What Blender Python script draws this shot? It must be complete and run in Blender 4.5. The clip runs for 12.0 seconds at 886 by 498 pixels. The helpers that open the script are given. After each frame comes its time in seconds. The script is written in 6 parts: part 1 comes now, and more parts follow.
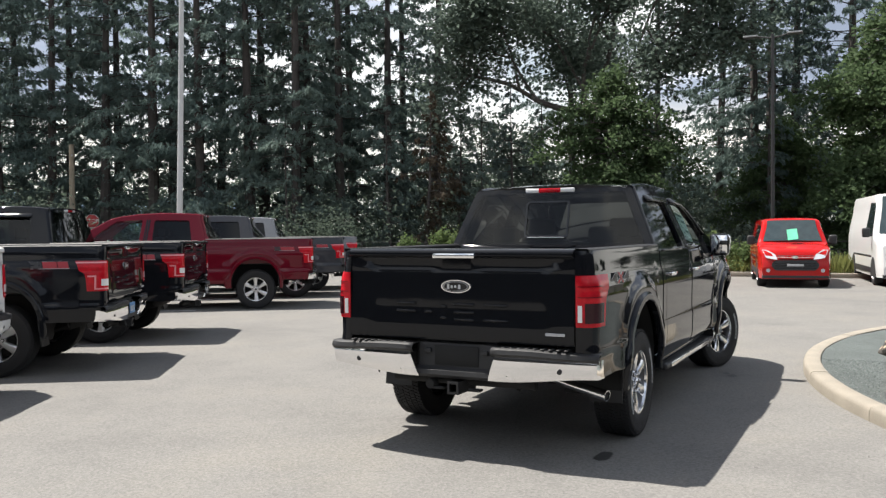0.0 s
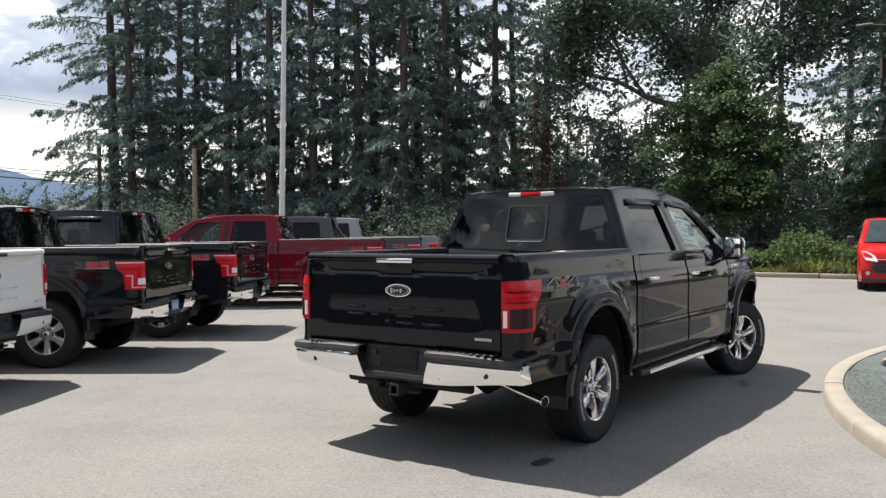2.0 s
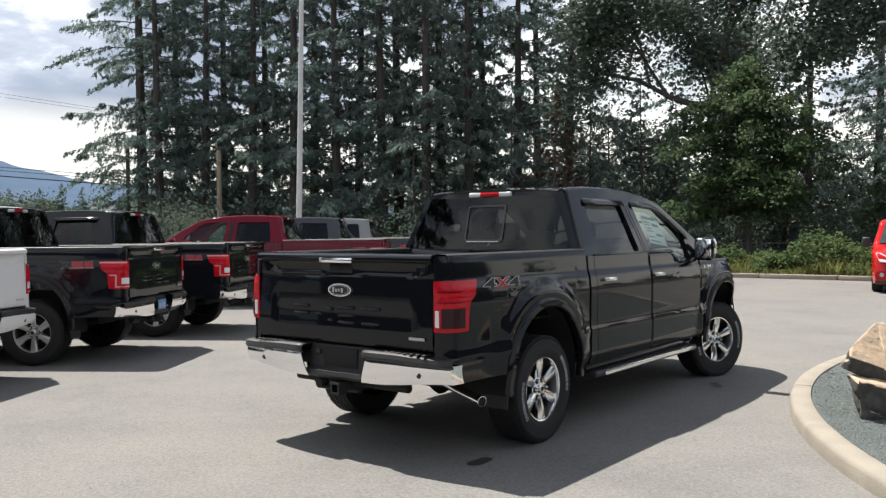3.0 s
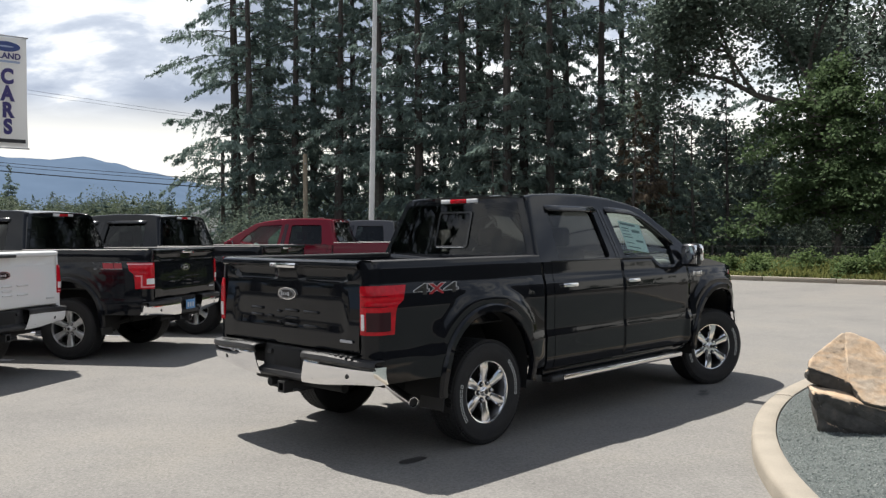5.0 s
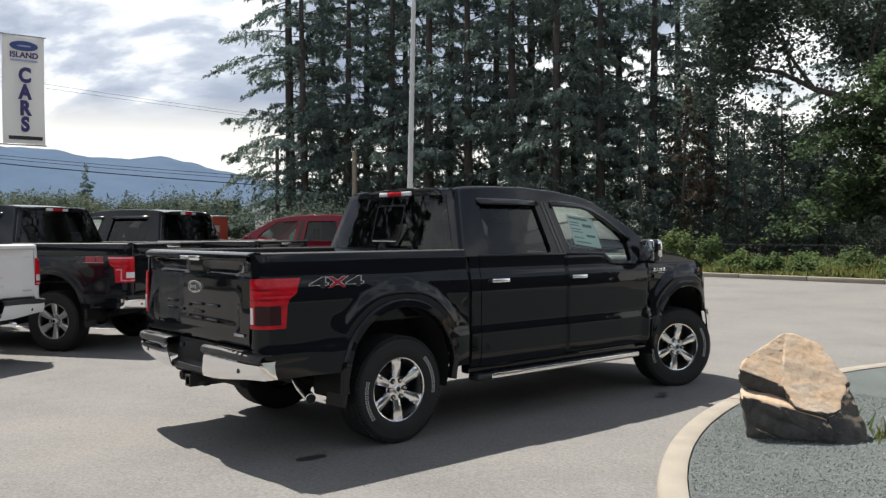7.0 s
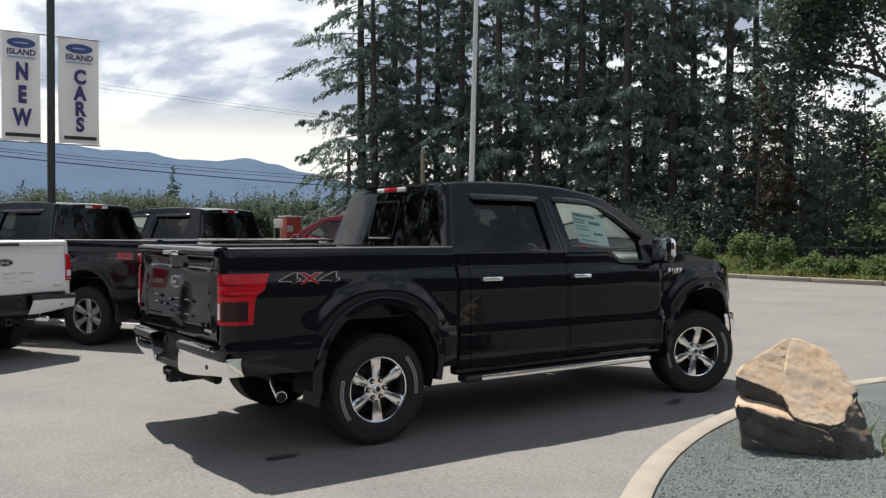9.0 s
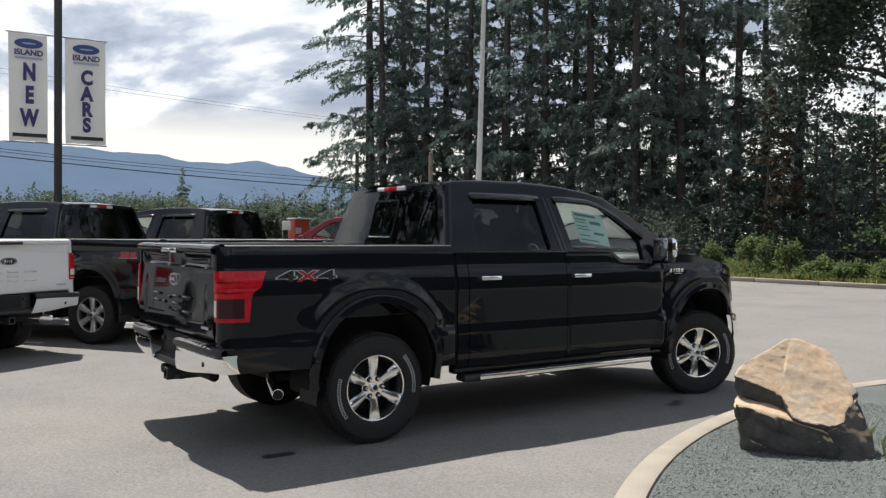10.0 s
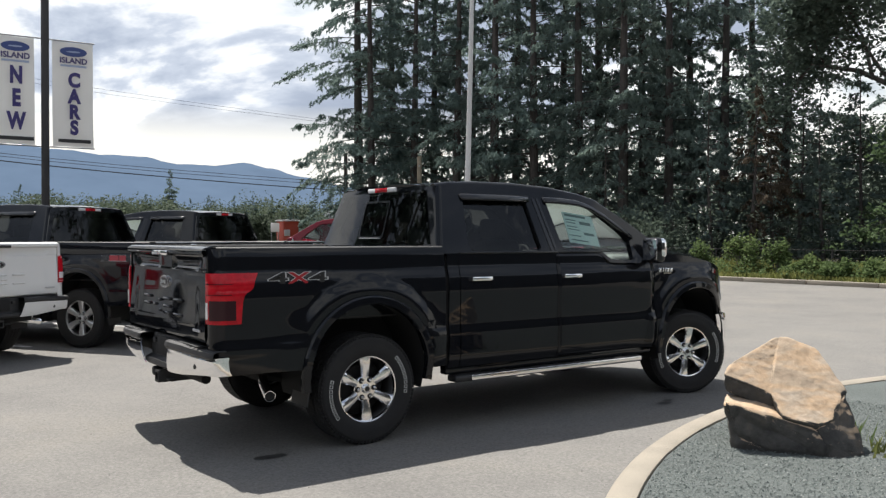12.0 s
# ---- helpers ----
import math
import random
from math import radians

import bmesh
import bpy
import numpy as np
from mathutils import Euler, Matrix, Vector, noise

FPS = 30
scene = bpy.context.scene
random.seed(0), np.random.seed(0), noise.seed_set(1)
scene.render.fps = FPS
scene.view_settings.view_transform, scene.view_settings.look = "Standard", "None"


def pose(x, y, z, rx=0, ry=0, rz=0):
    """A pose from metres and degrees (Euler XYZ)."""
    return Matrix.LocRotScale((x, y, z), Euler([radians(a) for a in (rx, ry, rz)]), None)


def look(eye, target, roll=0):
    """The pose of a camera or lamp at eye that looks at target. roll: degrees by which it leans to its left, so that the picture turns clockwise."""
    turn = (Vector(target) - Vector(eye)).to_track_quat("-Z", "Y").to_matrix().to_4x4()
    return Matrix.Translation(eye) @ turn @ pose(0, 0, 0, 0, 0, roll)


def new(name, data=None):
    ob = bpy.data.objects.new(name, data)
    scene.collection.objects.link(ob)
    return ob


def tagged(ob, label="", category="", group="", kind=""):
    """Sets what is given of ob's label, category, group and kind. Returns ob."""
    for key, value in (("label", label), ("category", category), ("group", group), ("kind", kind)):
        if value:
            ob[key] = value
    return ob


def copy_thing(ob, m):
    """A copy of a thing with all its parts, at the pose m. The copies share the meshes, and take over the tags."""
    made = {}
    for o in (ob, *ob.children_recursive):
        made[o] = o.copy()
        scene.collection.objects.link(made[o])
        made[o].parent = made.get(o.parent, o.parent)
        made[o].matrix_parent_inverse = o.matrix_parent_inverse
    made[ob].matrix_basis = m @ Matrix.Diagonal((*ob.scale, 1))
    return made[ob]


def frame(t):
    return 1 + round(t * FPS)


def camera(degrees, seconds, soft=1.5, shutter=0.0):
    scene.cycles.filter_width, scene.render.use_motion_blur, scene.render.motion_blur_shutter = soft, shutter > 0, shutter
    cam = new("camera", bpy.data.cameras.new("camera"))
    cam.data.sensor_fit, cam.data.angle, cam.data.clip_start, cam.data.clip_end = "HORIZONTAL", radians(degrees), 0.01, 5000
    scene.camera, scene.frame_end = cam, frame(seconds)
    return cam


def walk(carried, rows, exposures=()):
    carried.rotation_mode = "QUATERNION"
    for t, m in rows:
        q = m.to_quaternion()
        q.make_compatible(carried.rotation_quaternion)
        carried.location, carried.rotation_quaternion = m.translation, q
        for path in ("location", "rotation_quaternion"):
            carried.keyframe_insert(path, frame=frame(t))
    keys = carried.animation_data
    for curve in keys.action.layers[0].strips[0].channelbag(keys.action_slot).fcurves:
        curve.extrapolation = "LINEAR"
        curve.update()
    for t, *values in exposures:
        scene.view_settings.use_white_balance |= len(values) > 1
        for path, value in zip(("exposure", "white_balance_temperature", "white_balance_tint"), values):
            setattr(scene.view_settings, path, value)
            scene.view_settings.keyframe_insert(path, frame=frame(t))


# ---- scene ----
cam = camera(54.4, 12.0, soft=1.35)
PATH = [
    (0, (-6.547, -2.671, 1.578), (-4.77, -1.755, 1.536), -0.5),
    (0.5, (-6.406, -2.955, 1.574), (-4.671, -1.962, 1.532), -0.5),
    (1, (-6.269, -3.282, 1.592), (-4.579, -2.214, 1.549), -0.5),
    (1.5, (-6.163, -3.596, 1.608), (-4.51, -2.473, 1.566), -0.5),
    (2, (-5.967, -3.857, 1.615), (-4.346, -2.687, 1.572), -0.5),
    (2.5, (-5.761, -4.125, 1.602), (-4.165, -2.92, 1.56), -0.5),
    (4.5, (-5.182, -5.205, 1.624), (-3.701, -3.861, 1.589), -0.3),
    (5, (-4.984, -5.437, 1.638), (-3.562, -4.03, 1.602), -0.3),
    (5.5, (-4.681, -5.624, 1.62), (-3.305, -4.173, 1.581), -0.3),
    (6, (-4.482, -5.84, 1.599), (-3.129, -4.368, 1.562), -0.2),
    (6.5, (-4.26, -6.018, 1.607), (-2.932, -4.523, 1.572), -0.1),
    (7, (-3.985, -6.109, 1.592), (-2.679, -4.595, 1.553), -0.1),
    (9, (-3.286, -6.398, 1.554), (-2.125, -4.77, 1.518), 0.2),
    (9.5, (-3.203, -6.42, 1.528), (-2.057, -4.781, 1.496), 0.3),
    (10, (-3.21, -6.43, 1.52), (-2.066, -4.79, 1.491), 0.4),
    (10.5, (-3.215, -6.418, 1.511), (-2.066, -4.782, 1.483), 0.3),
    (11, (-3.221, -6.422, 1.508), (-2.066, -4.789, 1.48), 0.3),
    (11.5, (-3.224, -6.431, 1.516), (-2.065, -4.802, 1.489), 0.2),
    (12, (-3.234, -6.436, 1.518), (-2.069, -4.811, 1.492), 0.1),
]
walk(cam, [(t, look(eye, target, roll)) for t, eye, target, roll in PATH], exposures=((0.0, 1.03), (2.5, 0.98), (4.8, 0.83), (7.0, 0.78), (9.0, 0.68), (12.0, 0.80)))

# ---- world, sun ----
SUN_ELEV, SUN_AZ = radians(63.0), radians(88.0)   # azimuth from +x towards +y
sun_way = Vector((math.cos(SUN_ELEV) * math.cos(SUN_AZ), math.cos(SUN_ELEV) * math.sin(SUN_AZ), math.sin(SUN_ELEV)))

world = bpy.data.worlds.new("sky_world")
scene.world = world
world.use_nodes = True
wn, wl = world.node_tree.nodes, world.node_tree.links
wn.clear()
w_out = wn.new("ShaderNodeOutputWorld")
w_sky = wn.new("ShaderNodeTexSky")
w_sky.sky_type = "NISHITA"
w_sky.sun_disc = False
w_sky.sun_elevation = SUN_ELEV
w_sky.sun_rotation = radians(90.0) - SUN_AZ
w_sky.air_density, w_sky.dust_density = 1.2, 1.5
w_bg_sky = wn.new("ShaderNodeBackground")
w_bg_sky.inputs["Strength"].default_value = 0.056
wl.new(w_sky.outputs["Color"], w_bg_sky.inputs["Color"])
# broken cumulus cover: noise over the direction, flattened towards the horizon
w_tc = wn.new("ShaderNodeTexCoord")
w_map = wn.new("ShaderNodeMapping")
w_map.inputs["Scale"].default_value = (1.0, 1.0, 2.1)
w_map.inputs["Location"].default_value = (0.35, 0.1, 0.18)
wl.new(w_tc.outputs["Generated"], w_map.inputs["Vector"])
w_noise = wn.new("ShaderNodeTexNoise")
w_noise.inputs["Scale"].default_value = 3.6
w_noise.inputs["Distortion"].default_value = 0.35
w_noise.inputs["Detail"].default_value = 9.0
w_noise.inputs["Roughness"].default_value = 0.55
wl.new(w_map.outputs["Vector"], w_noise.inputs["Vector"])
w_cover = wn.new("ShaderNodeValToRGB")
w_cover.color_ramp.elements[0].position, w_cover.color_ramp.elements[1].position = 0.26, 0.40
wl.new(w_noise.outputs["Fac"], w_cover.inputs["Fac"])
# the cover thins out towards the zenith
w_sep = wn.new("ShaderNodeSeparateXYZ")
wl.new(w_tc.outputs["Generated"], w_sep.inputs["Vector"])
w_thin = wn.new("ShaderNodeMapRange")
w_thin.inputs["From Min"].default_value, w_thin.inputs["From Max"].default_value = 0.45, 0.95
w_thin.inputs["To Min"].default_value, w_thin.inputs["To Max"].default_value = 1.0, 0.30
wl.new(w_sep.outputs["Z"], w_thin.inputs["Value"])
w_amount = wn.new("ShaderNodeMath")
w_amount.operation = "MULTIPLY"
wl.new(w_cover.outputs["Color"], w_amount.inputs[0])
wl.new(w_thin.outputs["Result"], w_amount.inputs[1])
w_tone = wn.new("ShaderNodeValToRGB")
els = w_tone.color_ramp.elements
els[0].position, els[0].color = 0.415, (1.34, 1.37, 1.38, 1)
els[1].position, els[1].color = 0.64, (0.40, 0.47, 0.60, 1)
for q, c in ((0.462, (1.20, 1.24, 1.29, 1)), (0.492, (0.78, 0.86, 1.0, 1)), (0.54, (0.56, 0.64, 0.79, 1))):
    mid = els.new(q)
    mid.color = c
wl.new(w_noise.outputs["Fac"], w_tone.inputs["Fac"])
w_bg_cloud = wn.new("ShaderNodeBackground")
w_bg_cloud.inputs["Strength"].default_value = 0.49
# bright, faintly cream clear strip low over the hills
w_low = wn.new("ShaderNodeMapRange")
w_low.inputs["From Min"].default_value, w_low.inputs["From Max"].default_value = 0.105, 0.15
wl.new(w_sep.outputs["Z"], w_low.inputs["Value"])
w_strip = wn.new("ShaderNodeMix")
w_strip.data_type = "RGBA"
w_strip.inputs["A"].default_value = (1.32, 1.30, 1.22, 1)
wl.new(w_low.outputs["Result"], w_strip.inputs["Factor"])
wl.new(w_tone.outputs["Color"], w_strip.inputs["B"])
wl.new(w_strip.outputs["Result"], w_bg_cloud.inputs["Color"])
w_mix = wn.new("ShaderNodeMixShader")
wl.new(w_amount.outputs["Value"], w_mix.inputs["Fac"])
wl.new(w_bg_sky.outputs["Background"], w_mix.inputs[1])
wl.new(w_bg_cloud.outputs["Background"], w_mix.inputs[2])
wl.new(w_mix.outputs["Shader"], w_out.inputs["Surface"])

sun_data = bpy.data.lights.new("sun", "SUN")
sun_data.energy, sun_data.angle, sun_data.color = 5.0, radians(0.55), (1.0, 0.955, 0.89)
sun = new("sun", sun_data)
sun.matrix_world = look(sun_way * 60, (0, 0, 0))


# ---- materials ----
def mat_new(name):
    m = bpy.data.materials.new(name)
    m.use_nodes = True
    return m, m.node_tree.nodes, m.node_tree.links, m.node_tree.nodes["Principled BSDF"]


def coords(n, l, scale, obj=True):
    tc = n.new("ShaderNodeTexCoord")
    mp = n.new("ShaderNodeMapping")
    mp.inputs["Scale"].default_value = scale if isinstance(scale, tuple) else (scale,) * 3
    l.new(tc.outputs["Object" if obj else "Generated"], mp.inputs["Vector"])
    return mp.outputs["Vector"]


def noise_node(n, l, vec, scale, detail=4.0, rough=0.55):
    t = n.new("ShaderNodeTexNoise")
    t.inputs["Scale"].default_value, t.inputs["Detail"].default_value, t.inputs["Roughness"].default_value = scale, detail, rough
    l.new(vec, t.inputs["Vector"])
    return t.outputs["Fac"]


def ramp(n, l, fac, *stops):
    r = n.new("ShaderNodeValToRGB")
    e = r.color_ramp.elements
    e[0].position, e[0].color = stops[0][0], (*stops[0][1], 1)
    e[1].position, e[1].color = stops[-1][0], (*stops[-1][1], 1)
    for p, c in stops[1:-1]:
        k = e.new(p)
        k.color = (*c, 1)
    l.new(fac, r.inputs["Fac"])
    return r.outputs["Color"]


def mixc(n, l, fac, a, b, mode="MIX"):
    m = n.new("ShaderNodeMix")
    m.data_type, m.blend_type = "RGBA", mode
    for sock, v in ((m.inputs["Factor"], fac), (m.inputs["A"], a), (m.inputs["B"], b)):
        if hasattr(v, "default_value"):
            l.new(v, sock)
        elif isinstance(v, tuple):
            sock.default_value = (*v, 1)
        else:
            sock.default_value = v
    return m.outputs["Result"]


def bump(n, l, b, height, strength, dist=0.01):
    k = n.new("ShaderNodeBump")
    k.inputs["Strength"].default_value, k.inputs["Distance"].default_value = strength, dist
    l.new(height, k.inputs["Height"])
    l.new(k.outputs["Normal"], b.inputs["Normal"])


def surf(name, base, rough=0.5, metal=0.0, vary=0.15, scale=6.0, bumps=0.0, fine=60.0, coat=0.0, spec=0.5):
    """A plain surface with a coarse and a fine variation of tone and gloss."""
    m, n, l, b = mat_new(name)
    v = coords(n, l, 1.0)
    coarse = noise_node(n, l, v, scale, 5)
    grain = noise_node(n, l, v, fine, 3)
    dark = tuple(c * (1 - vary) for c in base)
    light = tuple(min(1, c * (1 + vary)) for c in base)
    c1 = ramp(n, l, coarse, (0.3, dark), (0.7, light))
    l.new(mixc(n, l, 0.25, c1, ramp(n, l, grain, (0.3, dark), (0.7, light))), b.inputs["Base Color"])
    b.inputs["Metallic"].default_value = metal
    rr = n.new("ShaderNodeMapRange")
    rr.inputs["To Min"].default_value, rr.inputs["To Max"].default_value = max(0.02, rough * 0.8), min(1, rough * 1.2)
    l.new(coarse, rr.inputs["Value"])
    l.new(rr.outputs["Result"], b.inputs["Roughness"])
    b.inputs["Coat Weight"].default_value = coat
    b.inputs["Specular IOR Level"].default_value = spec
    b.inputs["Coat Roughness"].default_value = 0.03
    if bumps:
        bump(n, l, b, grain, bumps)
    return m


def paint(name, base, flake=0.15):
    """Automotive paint: pigment under clear coat, faint orange peel, a film of dust."""
    m, n, l, b = mat_new(name)
    v = coords(n, l, 1.0)
    fl = noise_node(n, l, v, 900, 1)
    film = noise_node(n, l, v, 2.2, 6, 0.62)
    col = ramp(n, l, fl, (0.35, tuple(c * (1 - flake) for c in base)), (0.65, tuple(min(1, c * (1 + flake)) for c in base)))
    l.new(col, b.inputs["Base Color"])
    b.inputs["Roughness"].default_value = 0.5
    b.inputs["Specular IOR Level"].default_value = 0.0
    b.inputs["Coat Weight"].default_value = 1.0
    b.inputs["Coat IOR"].default_value = 1.37
    rr = n.new("ShaderNodeMapRange")
    rr.inputs["To Min"].default_value, rr.inputs["To Max"].default_value = 0.015, 0.06
    l.new(film, rr.inputs["Value"])
    l.new(rr.outputs["Result"], b.inputs["Coat Roughness"])
    k = n.new("ShaderNodeBump")
    k.inputs["Strength"].default_value, k.inputs["Distance"].default_value = 0.03, 0.01
    l.new(noise_node(n, l, v, 5.0, 2), k.inputs["Height"])
    l.new(k.outputs["Normal"], b.inputs["Coat Normal"])
    return m


def glass(name, tint, ior=1.5):
    """A thin pane: tinted passage, with Fresnel gloss."""
    m, n, l, b = mat_new(name)
    n.remove(b)
    out = n["Material Output"]
    tr, gl, mx, fr = (n.new("ShaderNodeBsdfTransparent"), n.new("ShaderNodeBsdfGlossy"), n.new("ShaderNodeMixShader"), n.new("ShaderNodeFresnel"))
    tr.inputs["Color"].default_value = (*tint, 1)
    gl.inputs["Roughness"].default_value = 0.015
    fr.inputs["IOR"].default_value = ior
    l.new(fr.outputs["Fac"], mx.inputs["Fac"])
    l.new(tr.outputs["BSDF"], mx.inputs[1])
    l.new(gl.outputs["BSDF"], mx.inputs[2])
    l.new(mx.outputs["Shader"], out.inputs["Surface"])
    return m


def leafy(name, dark, light, translucency=0.3, patch=0.35):
    """Foliage: tone differs from clump to clump and over a few metres; light comes through."""
    m, n, l, b = mat_new(name)
    geo = n.new("ShaderNodeNewGeometry")
    v = coords(n, l, 1.0)
    big = noise_node(n, l, v, patch, 3)
    isl = ramp(n, l, geo.outputs["Random Per Island"], (0.0, dark), (1.0, light))
    col = mixc(n, l, big, isl, tuple(c * 0.9 for c in dark), "MIX")
    info = n.new("ShaderNodeObjectInfo")
    tint = ramp(n, l, info.outputs["Random"], (0.0, (0.90, 0.93, 0.93)), (1.0, (1.10, 1.08, 1.02)))
    col = mixc(n, l, 1.0, col, tint, "MULTIPLY")
    l.new(col, b.inputs["Base Color"])
    b.inputs["Roughness"].default_value = 0.6
    b.inputs["Specular IOR Level"].default_value = 0.06
    t = n.new("ShaderNodeBsdfTranslucent")
    l.new(col, t.inputs["Color"])
    mx = n.new("ShaderNodeMixShader")
    mx.inputs["Fac"].default_value = translucency
    l.new(b.outputs["BSDF"], mx.inputs[1])
    l.new(t.outputs["BSDF"], mx.inputs[2])
    l.new(mx.outputs["Shader"], n["Material Output"].inputs["Surface"])
    return m


def asphalt_mat():
    m, n, l, b = mat_new("worn_asphalt")
    v = coords(n, l, 1.0)
    stone = n.new("ShaderNodeTexVoronoi")
    stone.inputs["Scale"].default_value = 70.0
    l.new(v, stone.inputs["Vector"])
    wide = noise_node(n, l, v, 0.16, 5, 0.6)
    blot = noise_node(n, l, v, 1.3, 6, 0.65)
    fine = noise_node(n, l, v, 38.0, 3, 0.7)
    c = ramp(n, l, wide, (0.30, (0.136, 0.130, 0.123)), (0.70, (0.177, 0.170, 0.159)))
    c = mixc(n, l, 0.55, c, ramp(n, l, blot, (0.30, (0.124, 0.120, 0.112)), (0.55, (0.161, 0.156, 0.146)), (0.75, (0.180, 0.175, 0.164))))
    c = mixc(n, l, 0.42, c, ramp(n, l, stone.outputs["Color"], (0.1, (0.086, 0.084, 0.081)), (0.9, (0.248, 0.239, 0.224))))
    c = mixc(n, l, 0.30, c, ramp(n, l, fine, (0.3, (0.091, 0.088, 0.082)), (0.7, (0.241, 0.232, 0.219))))
    worn = noise_node(n, l, v, 0.55, 7, 0.7)
    c = mixc(n, l, 1.0, c, ramp(n, l, worn, (0.34, (0.86, 0.86, 0.87)), (0.50, (1.0, 1.0, 1.0)), (0.68, (1.10, 1.08, 1.04))), "MULTIPLY")
    l.new(c, b.inputs["Base Color"])
    b.inputs["Roughness"].default_value = 0.93
    b.inputs["Specular IOR Level"].default_value = 0.2
    h = mixc(n, l, 0.5, fine, stone.outputs["Distance"])
    bump(n, l, b, h, 0.55, 0.006)
    return m


def gravel_mat(name, a, c2, scale=55.0):
    m, n, l, b = mat_new(name)
    v = coords(n, l, 1.0)
    cell = n.new("ShaderNodeTexVoronoi")
    cell.inputs["Scale"].default_value = scale
    l.new(v, cell.inputs["Vector"])
    wide = noise_node(n, l, v, 1.6, 5)
    c = ramp(n, l, cell.outputs["Color"], (0.15, a), (0.85, c2))
    c = mixc(n, l, 0.35, c, ramp(n, l, wide, (0.3, tuple(k * 0.7 for k in a)), (0.7, c2)))
    l.new(c, b.inputs["Base Color"])
    b.inputs["Roughness"].default_value = 0.9
    bump(n, l, b, cell.outputs["Distance"], 0.6, 0.008)
    return m


def rock_mat():
    m, n, l, b = mat_new("sandstone")
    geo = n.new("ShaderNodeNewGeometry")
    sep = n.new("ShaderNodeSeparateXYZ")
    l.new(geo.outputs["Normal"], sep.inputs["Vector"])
    v = coords(n, l, (1.0, 1.0, 1.0))
    lay = coords(n, l, (1.0, 1.0, 4.0))
    a = noise_node(n, l, lay, 1.8, 7, 0.6)
    f = noise_node(n, l, v, 30.0, 6, 0.65)
    s = noise_node(n, l, v, 4.5, 6, 0.6)
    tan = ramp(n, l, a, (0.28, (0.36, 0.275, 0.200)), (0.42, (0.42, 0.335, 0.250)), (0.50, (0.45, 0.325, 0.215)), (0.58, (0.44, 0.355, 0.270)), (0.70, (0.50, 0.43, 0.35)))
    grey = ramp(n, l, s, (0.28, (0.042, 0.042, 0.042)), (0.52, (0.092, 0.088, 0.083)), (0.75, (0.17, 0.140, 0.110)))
    # steep faces dark grey stone, their shade put into the colour; upper faces tan
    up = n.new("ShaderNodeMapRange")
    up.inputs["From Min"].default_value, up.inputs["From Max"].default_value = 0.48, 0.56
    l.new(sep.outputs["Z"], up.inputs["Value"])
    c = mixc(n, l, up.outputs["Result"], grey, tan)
    c = mixc(n, l, 0.30, c, mixc(n, l, 1.0, c, ramp(n, l, f, (0.3, (0.5, 0.47, 0.45)), (0.7, (1.4, 1.38, 1.34))), "MULTIPLY"))
    l.new(c, b.inputs["Base Color"])
    b.inputs["Roughness"].default_value = 0.92
    b.inputs["Specular IOR Level"].default_value = 0.2
    bump(n, l, b, mixc(n, l, 0.5, f, s), 0.45, 0.02)
    return m


def distance_mat(name, base, haze_glow):
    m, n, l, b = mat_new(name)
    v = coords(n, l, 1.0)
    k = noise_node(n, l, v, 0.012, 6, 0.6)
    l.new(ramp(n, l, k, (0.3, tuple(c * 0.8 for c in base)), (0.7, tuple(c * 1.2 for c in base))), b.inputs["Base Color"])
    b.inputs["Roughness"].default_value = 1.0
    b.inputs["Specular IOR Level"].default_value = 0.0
    # bluish emission paints the haze of distance onto the hills
    b.inputs["Emission Color"].default_value = (*haze_glow, 1)
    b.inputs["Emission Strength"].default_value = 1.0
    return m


M_asphalt = asphalt_mat()
M_gravel = gravel_mat("blue_grey_gravel", (0.060, 0.071, 0.068), (0.104, 0.118, 0.113), 120.0)
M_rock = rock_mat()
M_kerb = surf("kerb_concrete", (0.250, 0.222, 0.180), 0.9, vary=0.16, scale=3.0, bumps=0.4, fine=90)
M_kerb_far = surf("far_kerb_concrete", (0.245, 0.218, 0.177), 0.9, vary=0.2, scale=1.0, bumps=0.3)
M_line = surf("road_marking", (0.490, 0.490, 0.475), 0.8, vary=0.18, scale=5.0, bumps=0.3)
M_stain = surf("oil_stain", (0.035, 0.034, 0.033), 0.6, vary=0.3, scale=20)
M_black = paint("black_paint", (0.0075, 0.0083, 0.0105))
M_white = paint("white_paint", (0.684, 0.684, 0.675), 0.03)
M_red = paint("ruby_red_paint", (0.112, 0.005, 0.013))
M_grey = paint("stone_grey_paint", (0.048, 0.051, 0.058))
M_silver = paint("silver_paint", (0.192, 0.200, 0.212))
M_racered = paint("race_red_paint", (0.396, 0.009, 0.009), 0.05)
M_plastic = surf("black_plastic", (0.020, 0.020, 0.021), 0.55, vary=0.2, bumps=0.15, fine=220)
M_matte = surf("underside_recess_black", (0.010, 0.010, 0.010), 0.9, vary=0.3)
M_gloss_black = surf("gloss_black", (0.010, 0.0105, 0.012), 0.12, vary=0.1)
M_chrome = surf("chrome", (0.90, 0.90, 0.91), 0.06, 1.0, vary=0.03)
M_alloy = surf("polished_alloy", (0.80, 0.80, 0.81), 0.15, 1.0, vary=0.05)
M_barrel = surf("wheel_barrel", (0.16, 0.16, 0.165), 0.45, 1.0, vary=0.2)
M_alloy_grey = surf("painted_alloy", (0.74, 0.74, 0.75), 0.36, 1.0, vary=0.06)
M_steel = surf("dull_steel", (0.30, 0.30, 0.30), 0.4, 1.0, vary=0.2)
M_rubber = surf("tyre_rubber", (0.011, 0.011, 0.012), 0.78, vary=0.25, scale=9, bumps=0.3, fine=150)
M_letter = surf("raised_white_lettering", (0.50, 0.50, 0.49), 0.7)
